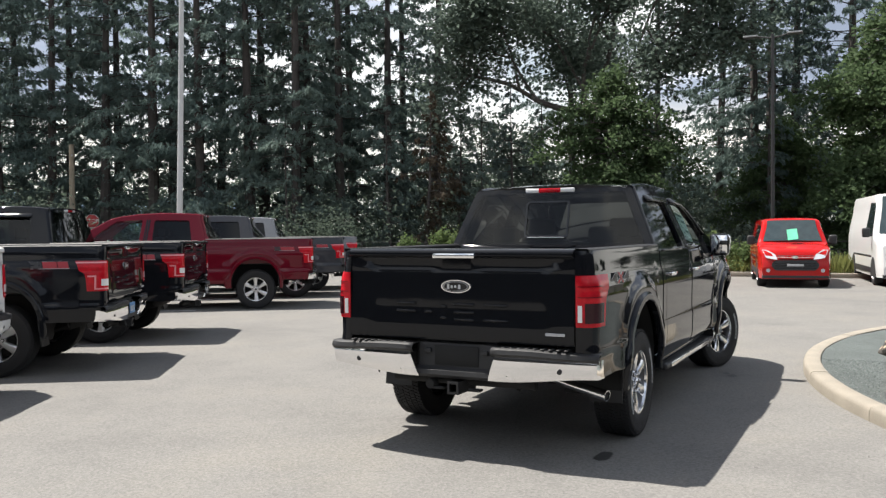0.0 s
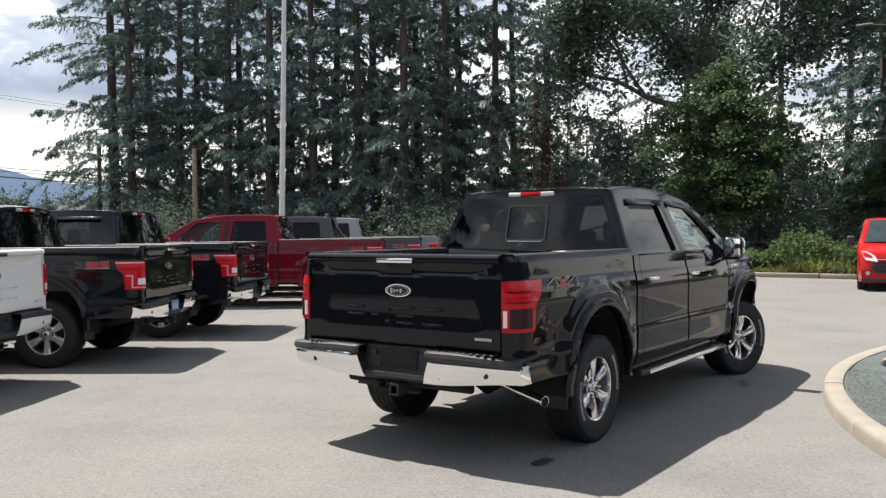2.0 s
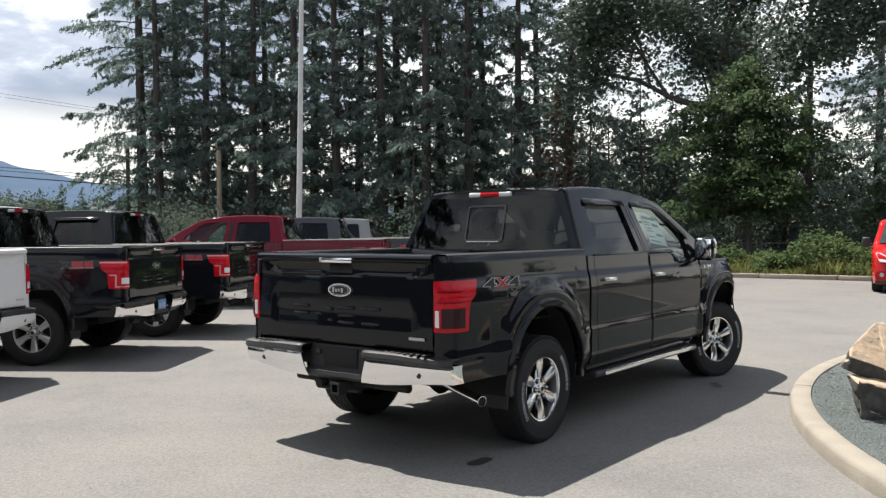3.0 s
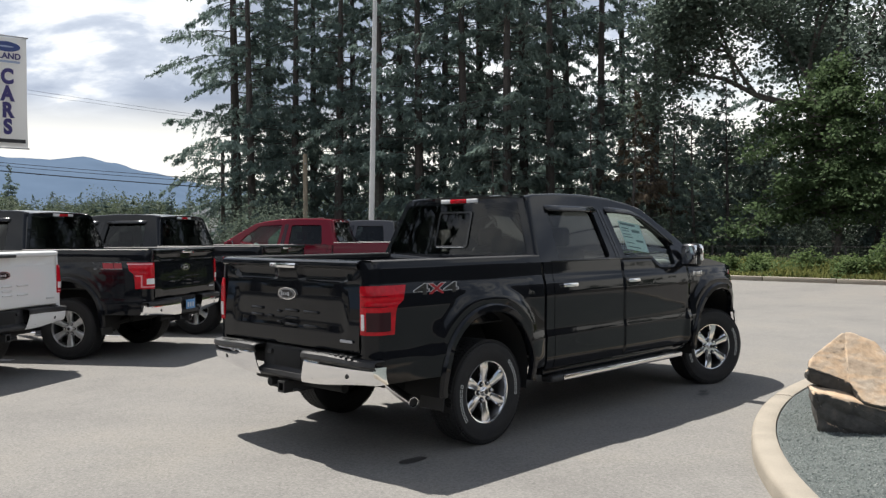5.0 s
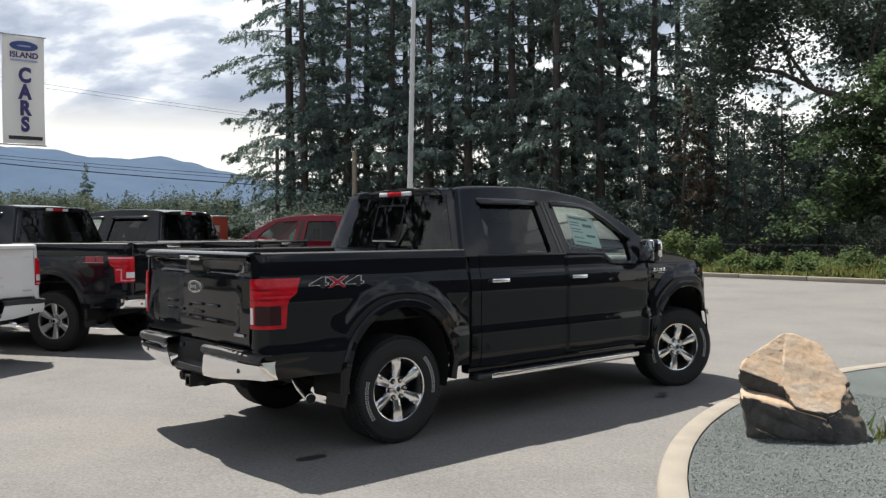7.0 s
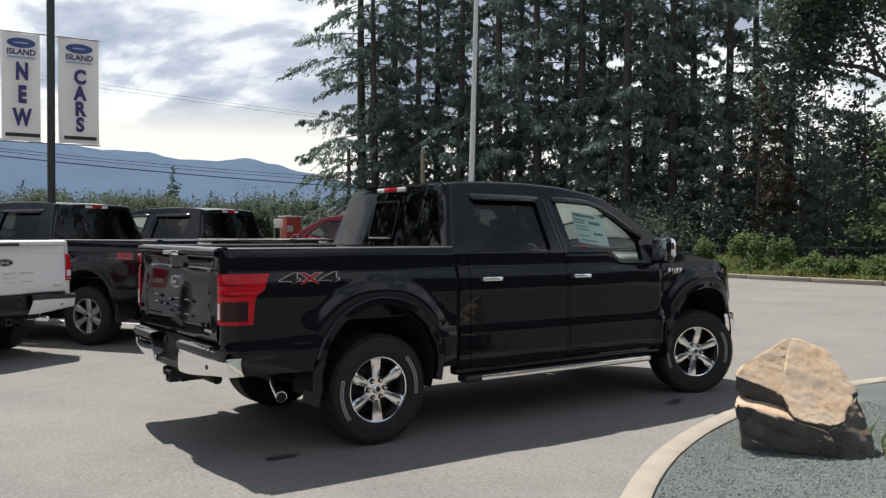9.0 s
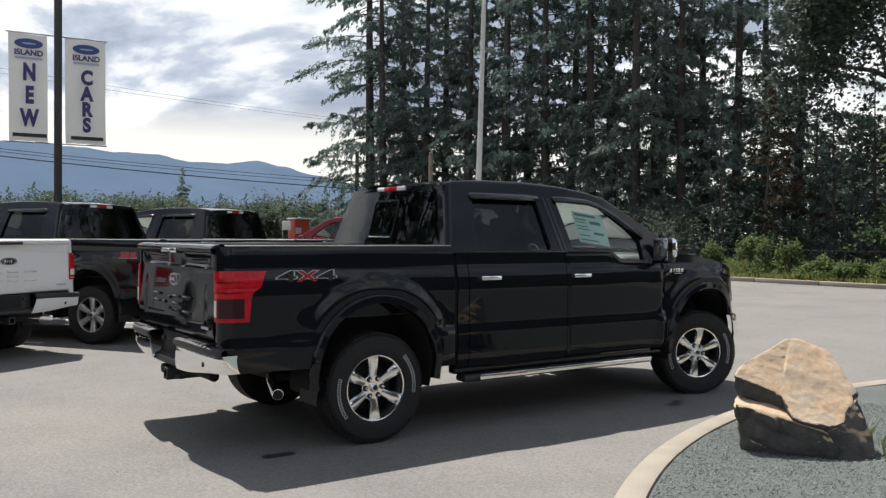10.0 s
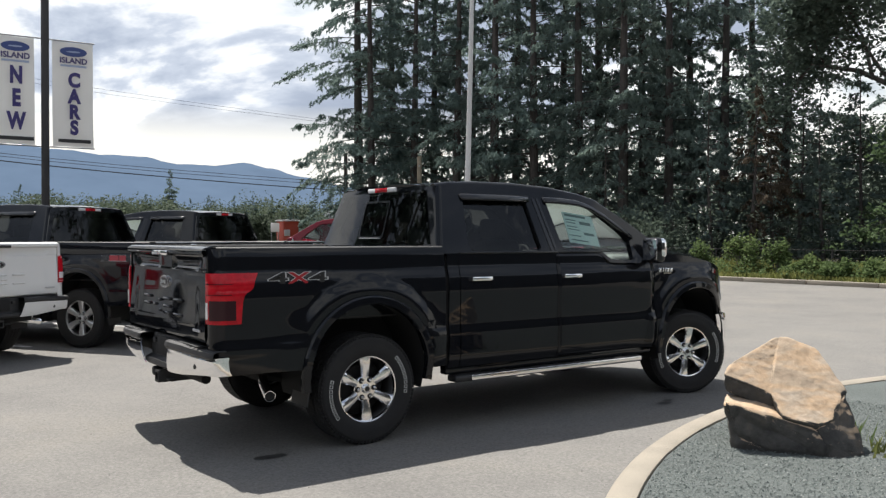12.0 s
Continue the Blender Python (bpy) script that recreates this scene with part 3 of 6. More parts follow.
def pickup(label, body, lamps="split", wheels="chrome", detail=True, steer=0.0, badge="4x4", tone=None, group="pickups"):
    t = tagged(new("pickup_truck"), label, "pickup truck", group)
    for s, nm in ((1, "left"), (-1, "right")):
        # bed side with its rounded rear corner
        xs = stations(-1.07, 0.690, 16)
        path = [(x, None) for x in reversed(xs)]
        rows = []
        nz = 26
        for k in range(nz + 1):
            row = []
            for x, _ in path:
                low = arch_bottom(x, 0.60 if x < 0 else 0.53)
                z = low + (BED_TOP - low) * k / nz
                row.append((x, s * side_y(x, z), z))
            z = 0.60 + (BED_TOP - 0.60) * k / nz
            arc0 = max(0.0, side_y(-1.07, z) - 0.10 - 0.868) + math.pi / 2 * 0.10
            for q in range(1, 11):
                x, y = corner(arc0 * (1 - q / 10), z)
                row.append((x, s * y, z))
            rows.append(row)
        bed = part("bed_side", bm_grid(rows), body, t, thick=0.010, offset=0)
        # wheel arch lips, front and rear
        for cx in AXLES:
            rows = []
            for r, dy in ((0.488, -0.03), (0.490, 0.014), (0.500, 0.022), (0.540, 0.020), (0.556, 0.004), (0.558, -0.01)):
                row = []
                for k in range(33):
                    a = radians(-12 + 204 * k / 32)
                    x, z = cx + r * math.cos(a), ARCH_Z + r * math.sin(a)
                    row.append((x, s * (side_y(cx + 0.58 * math.cos(a), max(0.5, ARCH_Z + 0.58 * math.sin(a))) + 0.010 + dy), z))
                rows.append(row)
            part("wheel_arch_trim", bm_grid(rows), body if body in (M_black, M_red, M_white, M_silver) else M_plastic, t)
            liner = [[(cx + 0.505 * math.cos(radians(-20 + 220 * k / 20)), s * y, ARCH_Z + 0.505 * math.sin(radians(-20 + 220 * k / 20))) for k in range(21)] for y in (0.975, 0.55)]
            bm = bm_grid(liner)
            bm_slab([(cx + 0.505 * math.cos(radians(12 * k)), ARCH_Z + 0.505 * math.sin(radians(12 * k))) for k in range(16)], lambda u, v, d: (u, s * (0.555 - d), v), 0.01, bm)
            part("wheel_well", bm, M_matte, t)
            if cx == 0.0:
                bm = bm_grid([[(-0.455 - 0.02 * k / 4 - 0.02 * (k / 4) ** 2, s * y, 0.66 - 0.33 * k / 4) for y in (0.74, 0.80, 0.90, 0.985)] for k in range(5)])
                part("mud_flap", bm, M_plastic, t, thick=0.012)
        # bed rail cap and inner bed wall
        bm = bm_grid([[(x, s * (side_y(x, BED_TOP) + dy), BED_TOP + dz) for x in (-1.14, -0.8, -0.4, 0, 0.4, 0.685)] for dy, dz in ((0.004, -0.012), (0.004, 0.006), (-0.008, 0.014), (-0.085, 0.014), (-0.095, 0.004), (-0.095, -0.05))])
        part("bed_rail_cap", bm, M_plastic, t)
        part("bed_wall", bm_grid([[(x, s * y, z) for x in (-1.13, 0, 0.68)] for y, z in ((0.872, BED_TOP), (0.84, 1.30), (0.84, 0.92))]), body, t, thick=0.01)
        # cab corner, doors, fender
        def panel(name, a, b, top, low=0.50, n=12, mat=body):
            xs2 = stations(a, b, n)
            rows2 = []
            for k in range(27):
                row2 = []
                for x in xs2:
                    lo, hi = arch_bottom(x, low), top(x) if callable(top) else top
                    z = lo + (hi - lo) * k / 26
                    row2.append((x, s * side_y(x, z), z))
                rows2.append(row2)
            return part(name, bm_grid(rows2), mat, t, thick=0.012, offset=0)
        panel("cab_corner", 0.722, 0.826, 1.392)
        rd = panel("rear_door", 0.834, 1.872, 1.392)
        sill = lambda x: lerp([(1.8, 1.392), (2.40, 1.392), (2.57, 1.300), (2.88, 1.290), (3.02, 1.392), (3.2, 1.392)], x)
        fd = panel("front_door", 1.880, 3.100, sill, n=26)
        fd.modifiers.remove(fd.modifiers["crisp_edges"])
        panel("front_fender", 3.108, 4.44, lambda x: lerp([(3.1, 1.392), (3.6, 1.345), (4.0, 1.275), (4.3, 1.19), (4.44, 1.13)], x), 0.50, 18)
        part("rocker_panel", bm_box((1.92, s * 0.915, 0.475), (2.40, 0.09, 0.075), 0.02), body, t)
        # dark joints behind the panel gaps
        part("door_seal", bm_grid([[(x, s * (side_y(x, z) - 0.016), z) for x in (0.66, 0.9, 1.5, 2.2, 3.0, 3.16)] for z in (0.52, 0.8, 1.0, 1.2, 1.27)]), M_matte, t)
        # greenhouse side with two window openings
        w_rear = rounded([(0.955, 1.402), (1.735, 1.402), (1.695, 1.838), (1.010, 1.832)], 0.05)
        w_front = rounded([(1.985, 1.405), (2.43, 1.405), (2.54, 1.315), (2.83, 1.305), (2.85, 1.49), (2.74, 1.60), (2.44, 1.815), (1.925, 1.845)], 0.03)
        outer = [(0.690, 1.385), (1.2, 1.385), (1.885, 1.385), (2.40, 1.385), (2.52, 1.288), (2.95, 1.275), (3.05, 1.385), (3.27, 1.385), (3.22, 1.43), (2.9, 1.64)] + [(x, z) for x, z in reversed(ROOF[1:])] + [(0.83, 1.930)]
        bm = bm_frame(dense(outer, 0.15), [w_rear, w_front], lambda u, v: (u, s * (y_green(v) - 0.012), v))
        part("cab_side", bm, body, t, thick=0.05, offset=0, sharp=50)
        for nm2, poly in (("rear_side_window", w_rear), ("front_side_window", w_front)):
            bm = bm_frame([((u - 1.4) * 1.02 + 1.4 if nm2[0] == "r" else (u - 2.35) * 1.02 + 2.35, (v - 1.62) * 1.04 + 1.62) for u, v in poly], [], lambda u, v: (u, s * (y_green(v) - 0.014), v))
            g = part(nm2, bm, M_tint if nm2[0] == "r" else M_glass, t, away=(1.9, 0, 1.5))
            g.visible_shadow = False
        for x0, x1 in ((1.835, 1.868), (1.884, 1.912)):
            bm = bm_grid([[(x + k * (z - 1.40), s * (y_green(z) + 0.017), z) for x, k in ((x0, -0.14), (x1, -0.14))] for z in (1.39, 1.6, 1.86)])
            part("pillar_trim", bm, M_gloss_black, t, thick=0.004)
        bm = bm_box((1.375, s * (y_green(1.40) + 0.020), 1.398), (1.06, 0.022, 0.016), 0.005)
        bm_box((2.18, s * (y_green(1.40) + 0.020), 1.398), (0.52, 0.022, 0.016), 0.005, bm)
        part("belt_moulding", bm, M_gloss_black, t)
        if detail:
            for line in ([(0.985, 1.872), (1.005, 1.880), (1.2, 1.882), (1.45, 1.882), (1.715, 1.882), (1.735, 1.872)],
                         [(1.895, 1.866), (1.915, 1.876), (2.1, 1.876), (2.3, 1.862), (2.45, 1.822), (2.6, 1.745), (2.75, 1.645), (2.88, 1.560), (2.895, 1.535)]):
                rows = []
                for k, (x, z) in enumerate(line):
                    e = 0.35 if k in (0, len(line) - 1) else 1.0
                    rows.append([(x, s * (y_green(z + dz * e) + 0.012 + dy * e), z + dz * e) for dy, dz in ((0.0, 0.004), (0.014, 0.002), (0.026, -0.010), (0.032, -0.030), (0.031, -0.048), (0.024, -0.054), (0.0, -0.050))])
                part("window_visor", bm_grid(rows), M_gloss_black, t, "dark acrylic rain visor", sharp=70)
        for x, door in ((1.035, rd), (2.035, fd)):
            y = side_y(x, 1.19)
            bm = bm_grid([[(x - 0.115 + 0.23 * i / 8, s * (y - 0.002 - 0.022 * math.sin(math.pi * i / 8) * math.sin(math.pi * j / 4)), 1.145 + 0.09 * j / 4) for i in range(9)] for j in range(5)])
            part("handle_cup", bm, M_gloss_black, door, thick=0.004)
            bm = bm_box((x, s * (y + 0.028), 1.192), (0.205, 0.020, 0.034), 0.009)
            bm_box((x - 0.085, s * (y + 0.012), 1.192), (0.025, 0.03, 0.026), 0.004, bm)
            bm_box((x + 0.085, s * (y + 0.012), 1.192), (0.025, 0.03, 0.026), 0.004, bm)
            part("door_handle", bm, M_chrome if detail else body, door, "chrome door handle" if detail else "")
        # mirror
        bm = bm_box((3.02, s * 1.075, 1.405), (0.13, 0.20, 0.235), 0.045, seg=4)
        mir = part("door_mirror", bm, M_gloss_black if detail else body, t)
        part("mirror_cap", bm_box((3.045, s * 1.080, 1.425), (0.11, 0.205, 0.19), 0.045, seg=4), M_chrome if detail else body, mir)
        part("mirror_glass", bm_box((2.957, s * 1.080, 1.41), (0.006, 0.165, 0.19), 0.002), M_mirror, mir)
        part("mirror_arm", bm_box((3.01, s * 0.985, 1.335), (0.08, 0.12, 0.06), 0.02), M_plastic, mir)
        # running board
        if detail:
            bm = bm_box((1.86, s * 0.955, 0.405), (2.16, 0.13, 0.055), 0.02, seg=3)
            sb = part("running_board", bm, M_plastic, t)
            part("running_board_strip", bm_box((1.92, s * 1.022, 0.408), (1.98, 0.012, 0.042), 0.004), M_alloy, sb, "bright metal edge strip")
            for x in (1.05, 1.9, 2.7):
                part("bracket", bm_box((x, s * 0.85, 0.44), (0.06, 0.20, 0.04), 0.008), M_matte, sb)
        # tail lamp wrapped round the corner
        def lens(name, z0, z1, send, mat, parent, off, s0=0.004, zs=8, ns=14, lab=""):
            rows3 = []
            for k in range(zs + 1):
                z = z0 + (z1 - z0) * k / zs
                e = send(z)
                rows3.append([(x, s * y, z) for x, y in (corner(s0 + (e - s0) * i / ns, z, off) for i in range(ns + 1))])
            return part(name, bm_grid(rows3), mat, parent, lab, thick=0.014, offset=0)
        full = lambda z: lerp([(0.945, 0.262), (1.09, 0.275), (1.135, 0.288), (1.175, 0.345), (1.285, 0.365)], z)
        tl = lens("tail_lamp", 0.942, 1.278, full, M_lamp_red, t, 0.008, zs=22, ns=20, lab="red tail lamp lens wrapped round the corner")
        if lamps == "split":
            lens("smoked_lens", 0.968, 1.098, lambda z: 0.225, M_lamp_dark, tl, 0.014, 0.060)
            lens("reversing_lens", 0.975, 1.085, lambda z: 0.045, M_lamp_white, tl, 0.014, 0.020, 4, 4)
            for z in (1.135, 1.205):
                lens("lens_rib", z, z + 0.004, lambda q: 0.20, M_lamp_dark, tl, 0.0125, 0.02, 1, 12)
        else:
            lens("light_guide", 1.252, 1.268, lambda z: 0.36, M_lamp_pink, tl, 0.014, 0.04, 2)
            lens("light_guide", 1.100, 1.118, lambda z: 0.255, M_lamp_pink, tl, 0.014, 0.165, 2, 6)
            lens("light_guide", 0.975, 1.105, lambda z: 0.182, M_lamp_pink, tl, 0.014, 0.165, 6, 2)
            lens("light_guide", 0.960, 0.976, lambda z: 0.182, M_lamp_pink, tl, 0.014, 0.010, 2)
            lens("reversing_lens", 1.0, 1.075, lambda z: 0.12, M_lamp_white, tl, 0.014, 0.015, 3, 6)
        # rear bumper: bright wing with slanted inner end, black step pad over it
        rows = []
        for k in range(7):
            q = k / 6
            z = 0.560 + 0.180 * q
            row = []
            for i in range(19):
                u = i / 18
                y0 = 0.265 + 0.065 * q
                y = y0 + (1.012 - y0) * min(1.0, u / 0.78)
                x = -1.265 + 0.075 * (y / 1.012) ** 3
                if u > 0.78:
                    a = (u - 0.78) / 0.22
                    x, y = x + 0.10 * a, 1.012 + 0.010 * math.sin(a * math.pi / 2)
                x += 0.012 * (2 * q - 1) ** 4 + 0.018 * (1 - q)
                row.append((x, s * y, z - 0.013 * q * smooth01((y - 0.5) / 0.5) + 0.045 * (1 - q) * smooth01((y - 0.35) / 0.65)))
            rows.append(row)
        bw = part("bumper_wing", bm_grid(rows), M_white if body is M_white else M_chrome if detail or body is not M_grey else M_plastic, t, "bright bumper wing", thick=0.008)
        part("parking_sensor", bm_lathe([(0.0, -1.228), (0.019, -1.227), (0.021, -1.195)], 16, (0, s * 0.772, 0.652), "X"), M_plastic, bw)
        # dark bar painting a reflection near the wing's inner end
        part("tow_slot", bm_box((-1.243, s * 0.375, 0.606), (0.012, 0.085, 0.016), 0.004), M_plastic, bw)
        rows = []
        for dz, dx in ((-0.022, 0.012), (0.0, -0.006), (0.026, 0.0), (0.036, 0.02), (0.036, 0.13)):
            row = []
            for i in range(13):
                y = 0.30 + 0.728 * i / 12
                row.append((min(-1.10, -1.270 + 0.075 * (y / 1.0) ** 3 + dx), s * y, 0.750 - 0.018 * smooth01((y - 0.5) / 0.5) + dz))
            rows.append(row)
        pad = part("step_pad", bm_grid(rows), M_plastic, t, thick=0.006, crisp=False)
        for k in range(9):
            y = 0.38 + 0.055 * k
            part("grip_rib", bm_box((-1.195, s * y, 0.789), (0.085, 0.026, 0.010), 0.003, seg=1), M_plastic, pad)
        # badges on the side
        if badge == "4x4":
            if s < 0:
                m = Matrix.Translation((-0.565, -side_y(-0.55, 1.235) - 0.007, 1.235)) @ Matrix.Rotation(radians(90), 4, "X") @ Matrix.Diagonal((1.55, 1, 1, 1))
            else:
                m = Matrix.Translation((-0.565, side_y(-0.55, 1.235) + 0.007, 1.235)) @ Matrix.Rotation(radians(180), 4, "Z") @ Matrix.Rotation(radians(90), 4, "X") @ Matrix.Diagonal((1.55, 1, 1, 1))
            for dx, ch, mat in ((-0.098, "4", M_decal_grey), (0.0, "X", M_decal_grey), (0.098, "4", M_decal_grey)):
                base = text_part("side_decal", ch, 0.106, mat, t, m @ Matrix.Translation((dx, 0, 0)) @ Matrix.Diagonal((1.72 if ch == "4" else 1.30, 1, 1, 1)), 0.001, "outlined four-wheel-drive lettering", 0.0062)
                text_part("decal_fill", ch, 0.106, M_decal_dark if ch == "4" else M_decal_red, base, Matrix.Translation((0, 0, 0.0018)), 0.0008, "", 0.0022)
        elif badge == "bars":
            flat = lambda u, v, d: (u, s * (side_y(u, v) + 0.003 + 0.002 * d), v)
            plate = part("side_decal", bm_slab([(-0.81, 1.195), (-0.39, 1.195), (-0.37, 1.28), (-0.79, 1.28)], flat, 1.0), M_decal_grey, t, "red and grey outlined trim decal")
            for x0, x1, mat in ((-0.80, -0.69, M_decal_red), (-0.68, -0.53, M_decal_red), (-0.52, -0.40, M_decal_dark)):
                poly = [(x0, 1.202), (x1, 1.202), (x1 + 0.018, 1.273), (x0 + 0.018, 1.273)]
                part("decal_bar", bm_slab(poly, lambda u, v, d: (u, s * (side_y(u, v) + 0.006 + 0.002 * d), v), 1.0), mat, plate)
        bm = bmesh.new()
        for k, (dx, w) in enumerate(((0, 0.032), (0.045, 0.014), (0.078, 0.014), (0.112, 0.034), (0.160, 0.034))):
            x = 3.195 + dx
            bm_box((x, s * (side_y(x, 1.215) + 0.004), 1.215), (w, 0.008, 0.036), 0.002, bm)
        bm_box((3.30, s * (side_y(3.3, 1.185) + 0.004), 1.186), (0.11, 0.006, 0.006), 0.0, bm)
        part("fender_badge", bm, M_chrome if detail else M_decal_grey, t)
        # wheels
        for cx in AXLES:
            turn = (180 if s < 0 else 0) + (steer if cx else 0)
            spin = 2 if cx == 0 else -8
            wheel(wheels, t, Matrix.Translation((cx, s * 0.862, 0.406)) @ Matrix.Rotation(radians(turn), 4, "Z") @ Matrix.Rotation(radians(spin), 4, "Y"))
        # head lamp and front bumper wing
        part("head_lamp", bm_grid([[(4.47 - 0.05 * u - 0.14 * u ** 3 - 0.03 * q, s * (0.60 + 0.27 * u), 0.88 + 0.25 * q) for u in (0, 0.25, 0.5, 0.75, 1)] for q in (0, 0.33, 0.66, 1)]), M_headlamp, t, thick=0.02)
        rows = []
        for k in range(7):
            q = k / 6
            row = []
            for i in range(17):
                u = i / 16
                y = 0.02 + 0.91 * min(1, u / 0.75)
                x = 4.56 - 0.30 * (y / 0.97) ** 3
                if u > 0.75:
                    a = (u - 0.75) / 0.25
                    x, y = x - 0.20 * a, 0.93 + 0.040 * math.sin(a * math.pi / 2)
                row.append((x - 0.03 * (2 * q - 1) ** 2, s * y, 0.50 + 0.25 * q))
            rows.append(row)
        part("front_bumper", bm_grid(rows), M_chrome if detail else body, t, thick=0.01)
    # tailgate
    rows = []
    prof = [(0.800, -1.156), (0.815, -1.178), (0.86, -1.188), (0.95, -1.184), (1.05, -1.178), (1.15, -1.171), (1.25, -1.164), (1.282, -1.163), (1.290, -1.162),
            (1.298, -1.153), (1.315, -1.146), (1.36, -1.150), (1.385, -1.160), (1.395, -1.190), (1.405, -1.204), (1.425, -1.205), (1.437, -1.202), (1.446, -1.190), (1.452, -1.170), (1.456, -1.14), (1.456, -1.11)]
    ys = [-0.862 + 1.724 * i / 48 for i in range(49)]
    for z, x in prof:
        row = []
        for y in ys:
            xx = x
            if 1.295 < z < 1.39:
                edge = smooth01((abs(y) - (0.66 + 0.16 * (z - 1.295) / 0.1)) / 0.03)
                xx = x + (-1.166 - x) * edge
                mid = smooth01((0.155 - abs(y)) / 0.01)
                xx = xx + (-1.160 - xx) * mid
            if 0.93 < z < 1.10 and abs(y) < 0.72:
                xx += 0.008 * smooth01((0.72 - abs(y)) / 0.05)
            row.append((xx, y, z))
        rows.append(row)
    tg = part("tailgate", bm_grid(rows), body, t, sharp=28)
    part("tailgate_inner", bm_box((-1.115, 0, 1.12), (0.03, 1.70, 0.62), 0.01), M_plastic, tg)
    bm = bm_box((-1.212, 0.0, 1.405), (0.022, 0.325, 0.036), 0.008)
    part("tailgate_handle", bm, M_chrome if detail else M_plastic, tg, "bright tailgate handle")
    oval_badge(tg, -1.168, 1.190, tone=tone)
    for y0, w, hs in ((0.40, 0.16, (0.055, 0.0)), (0.22, 0.07, (0.0,)), (0.10, 0.05, (0.04, -0.04)), (-0.06, 0.16, (0.055, 0.0, -0.05)), (-0.30, 0.18, (0.055, -0.05))):
        for h in hs:
            part("embossed_bar", bm_box((-1.176, y0, 1.010 + h), (0.022, w, 0.022), 0.008, seg=1), body, tg)
    part("trim_badge", bm_box((-1.197, -0.735, 0.888), (0.008, 0.135, 0.020), 0.003), M_decal_grey, tg)
    # bumper middle, plate recess, hitch
    bm = bm_grid([[(x, y, z) for y in (-0.315, -0.29, -0.2, 0, 0.2, 0.29, 0.315)] for x, z in ((-1.115, 0.795), (-1.155, 0.785), (-1.165, 0.70), (-1.170, 0.625), (-1.190, 0.612), (-1.218, 0.602), (-1.222, 0.575), (-1.200, 0.555), (-1.10, 0.552))])
    bc = part("bumper_centre", bm, M_plastic, t, thick=0.010, crisp=False)
    part("plate_recess", bm_box((-1.176, 0, 0.705), (0.008, 0.34, 0.14), 0.004), M_matte, bc)
    for y in (-0.22, 0.22):
        part("plate_lamp", bm_box((-1.178, y, 0.735), (0.03, 0.05, 0.035), 0.008), M_plastic, bc)
    part("bumper_beam", bm_box((-1.12, 0, 0.68), (0.06, 1.80, 0.10), 0.02), M_matte, t)
    bm = bm_frame([(-0.042, -0.042), (0.042, -0.042), (0.042, 0.042), (-0.042, 0.042)], [[(-0.027, -0.027), (0.027, -0.027), (0.027, 0.027), (-0.027, 0.027)]], lambda u, v: (-1.235, u, 0.488 + v))
    bm_grid([[(-1.235, u, 0.488 + v) for u, v in ((-0.042, -0.042), (0.042, -0.042), (0.042, 0.042), (-0.042, 0.042), (-0.042, -0.042))], [(-0.95, u, 0.488 + v) for u, v in ((-0.042, -0.042), (0.042, -0.042), (0.042, 0.042), (-0.042, 0.042), (-0.042, -0.042))]], bm)
    hitch = part("hitch_receiver", bm, M_plastic, t, thick=0.004)
    part("cross_tube", bm_tube([(-1.06, -0.55, 0.52), (-1.06, 0.55, 0.52)], 0.035, 10), M_matte, hitch)
    part("chain_loop", bm_box((-1.17, -0.14, 0.475), (0.05, 0.10, 0.020), 0.008), M_matte, hitch)
    part("chain_loop", bm_box((-1.17, 0.14, 0.475), (0.05, 0.10, 0.020), 0.008), M_matte, hitch)
    part("trailer_socket", bm_lathe([(0.0, -1.20), (0.032, -1.20), (0.036, -1.19), (0.036, -1.13)], 16, (0, 0.20, 0.50), "X"), M_matte, hitch)
    # bed floor, front wall, cab back
    part("bed_floor", bm_grid([[(-1.12 + 1.80 * i / 2, -0.85 + 1.70 * k / 40, 0.915 + 0.012 * (k % 4 < 2)) for k in range(41)] for i in range(3)]), M_plastic, t, thick=0.01)
    part("bed_front_wall", bm_box((0.690, 0, 1.17), (0.02, 1.80, 0.54), 0.005), body, t)
    back_hole = rounded([(-0.855, 1.462), (0.855, 1.462), (0.665, 1.893), (-0.665, 1.893)], 0.06)
    back = part("cab_back", bm_frame(dense([(-0.955, 1.385), (0.955, 1.385), (0.728, 1.93), (0.4, 1.951), (0.0, 1.957), (-0.4, 1.951), (-0.728, 1.93)], 0.10), [back_hole], lambda u, v: (x_back(u, v), u, v)), body, t, thick=0.03, offset=0, sharp=50)
    part("cab_back_lower", bm_box((0.715, 0, 1.0), (0.02, 1.88, 0.80), 0.005), body, t)
    rows = []
    for k in range(9):
        z = 1.448 + 0.458 * k / 8
        w = 0.872 - 0.200 * k / 8
        rows.append([(x_back(w * u, z) - 0.019, w * u, z) for u in (-1, -0.75, -0.5, -0.25, 0, 0.25, 0.5, 0.75, 1)])
    rg = part("rear_window", bm_grid(rows), M_tint, t, away=(1.9, 0, 1.5))
    rg.visible_shadow = False
    fr = lamps == "split" and bm_frame(rounded([(-0.205, 1.51), (0.205, 1.51), (0.205, 1.835), (-0.205, 1.835)], 0.03), [rounded([(-0.188, 1.53), (0.188, 1.53), (0.188, 1.818), (-0.188, 1.818)], 0.025)], lambda u, v: (x_back(u, v) - 0.026, u, v))
    if fr:
        part("slider_frame", fr, M_gloss_black, rg, thick=0.006)
        part("slider_track", bm_box((x_back(0, 1.50) - 0.028, 0.0, 1.512), (0.010, 0.34, 0.008), 0.002), M_decal_grey, rg)
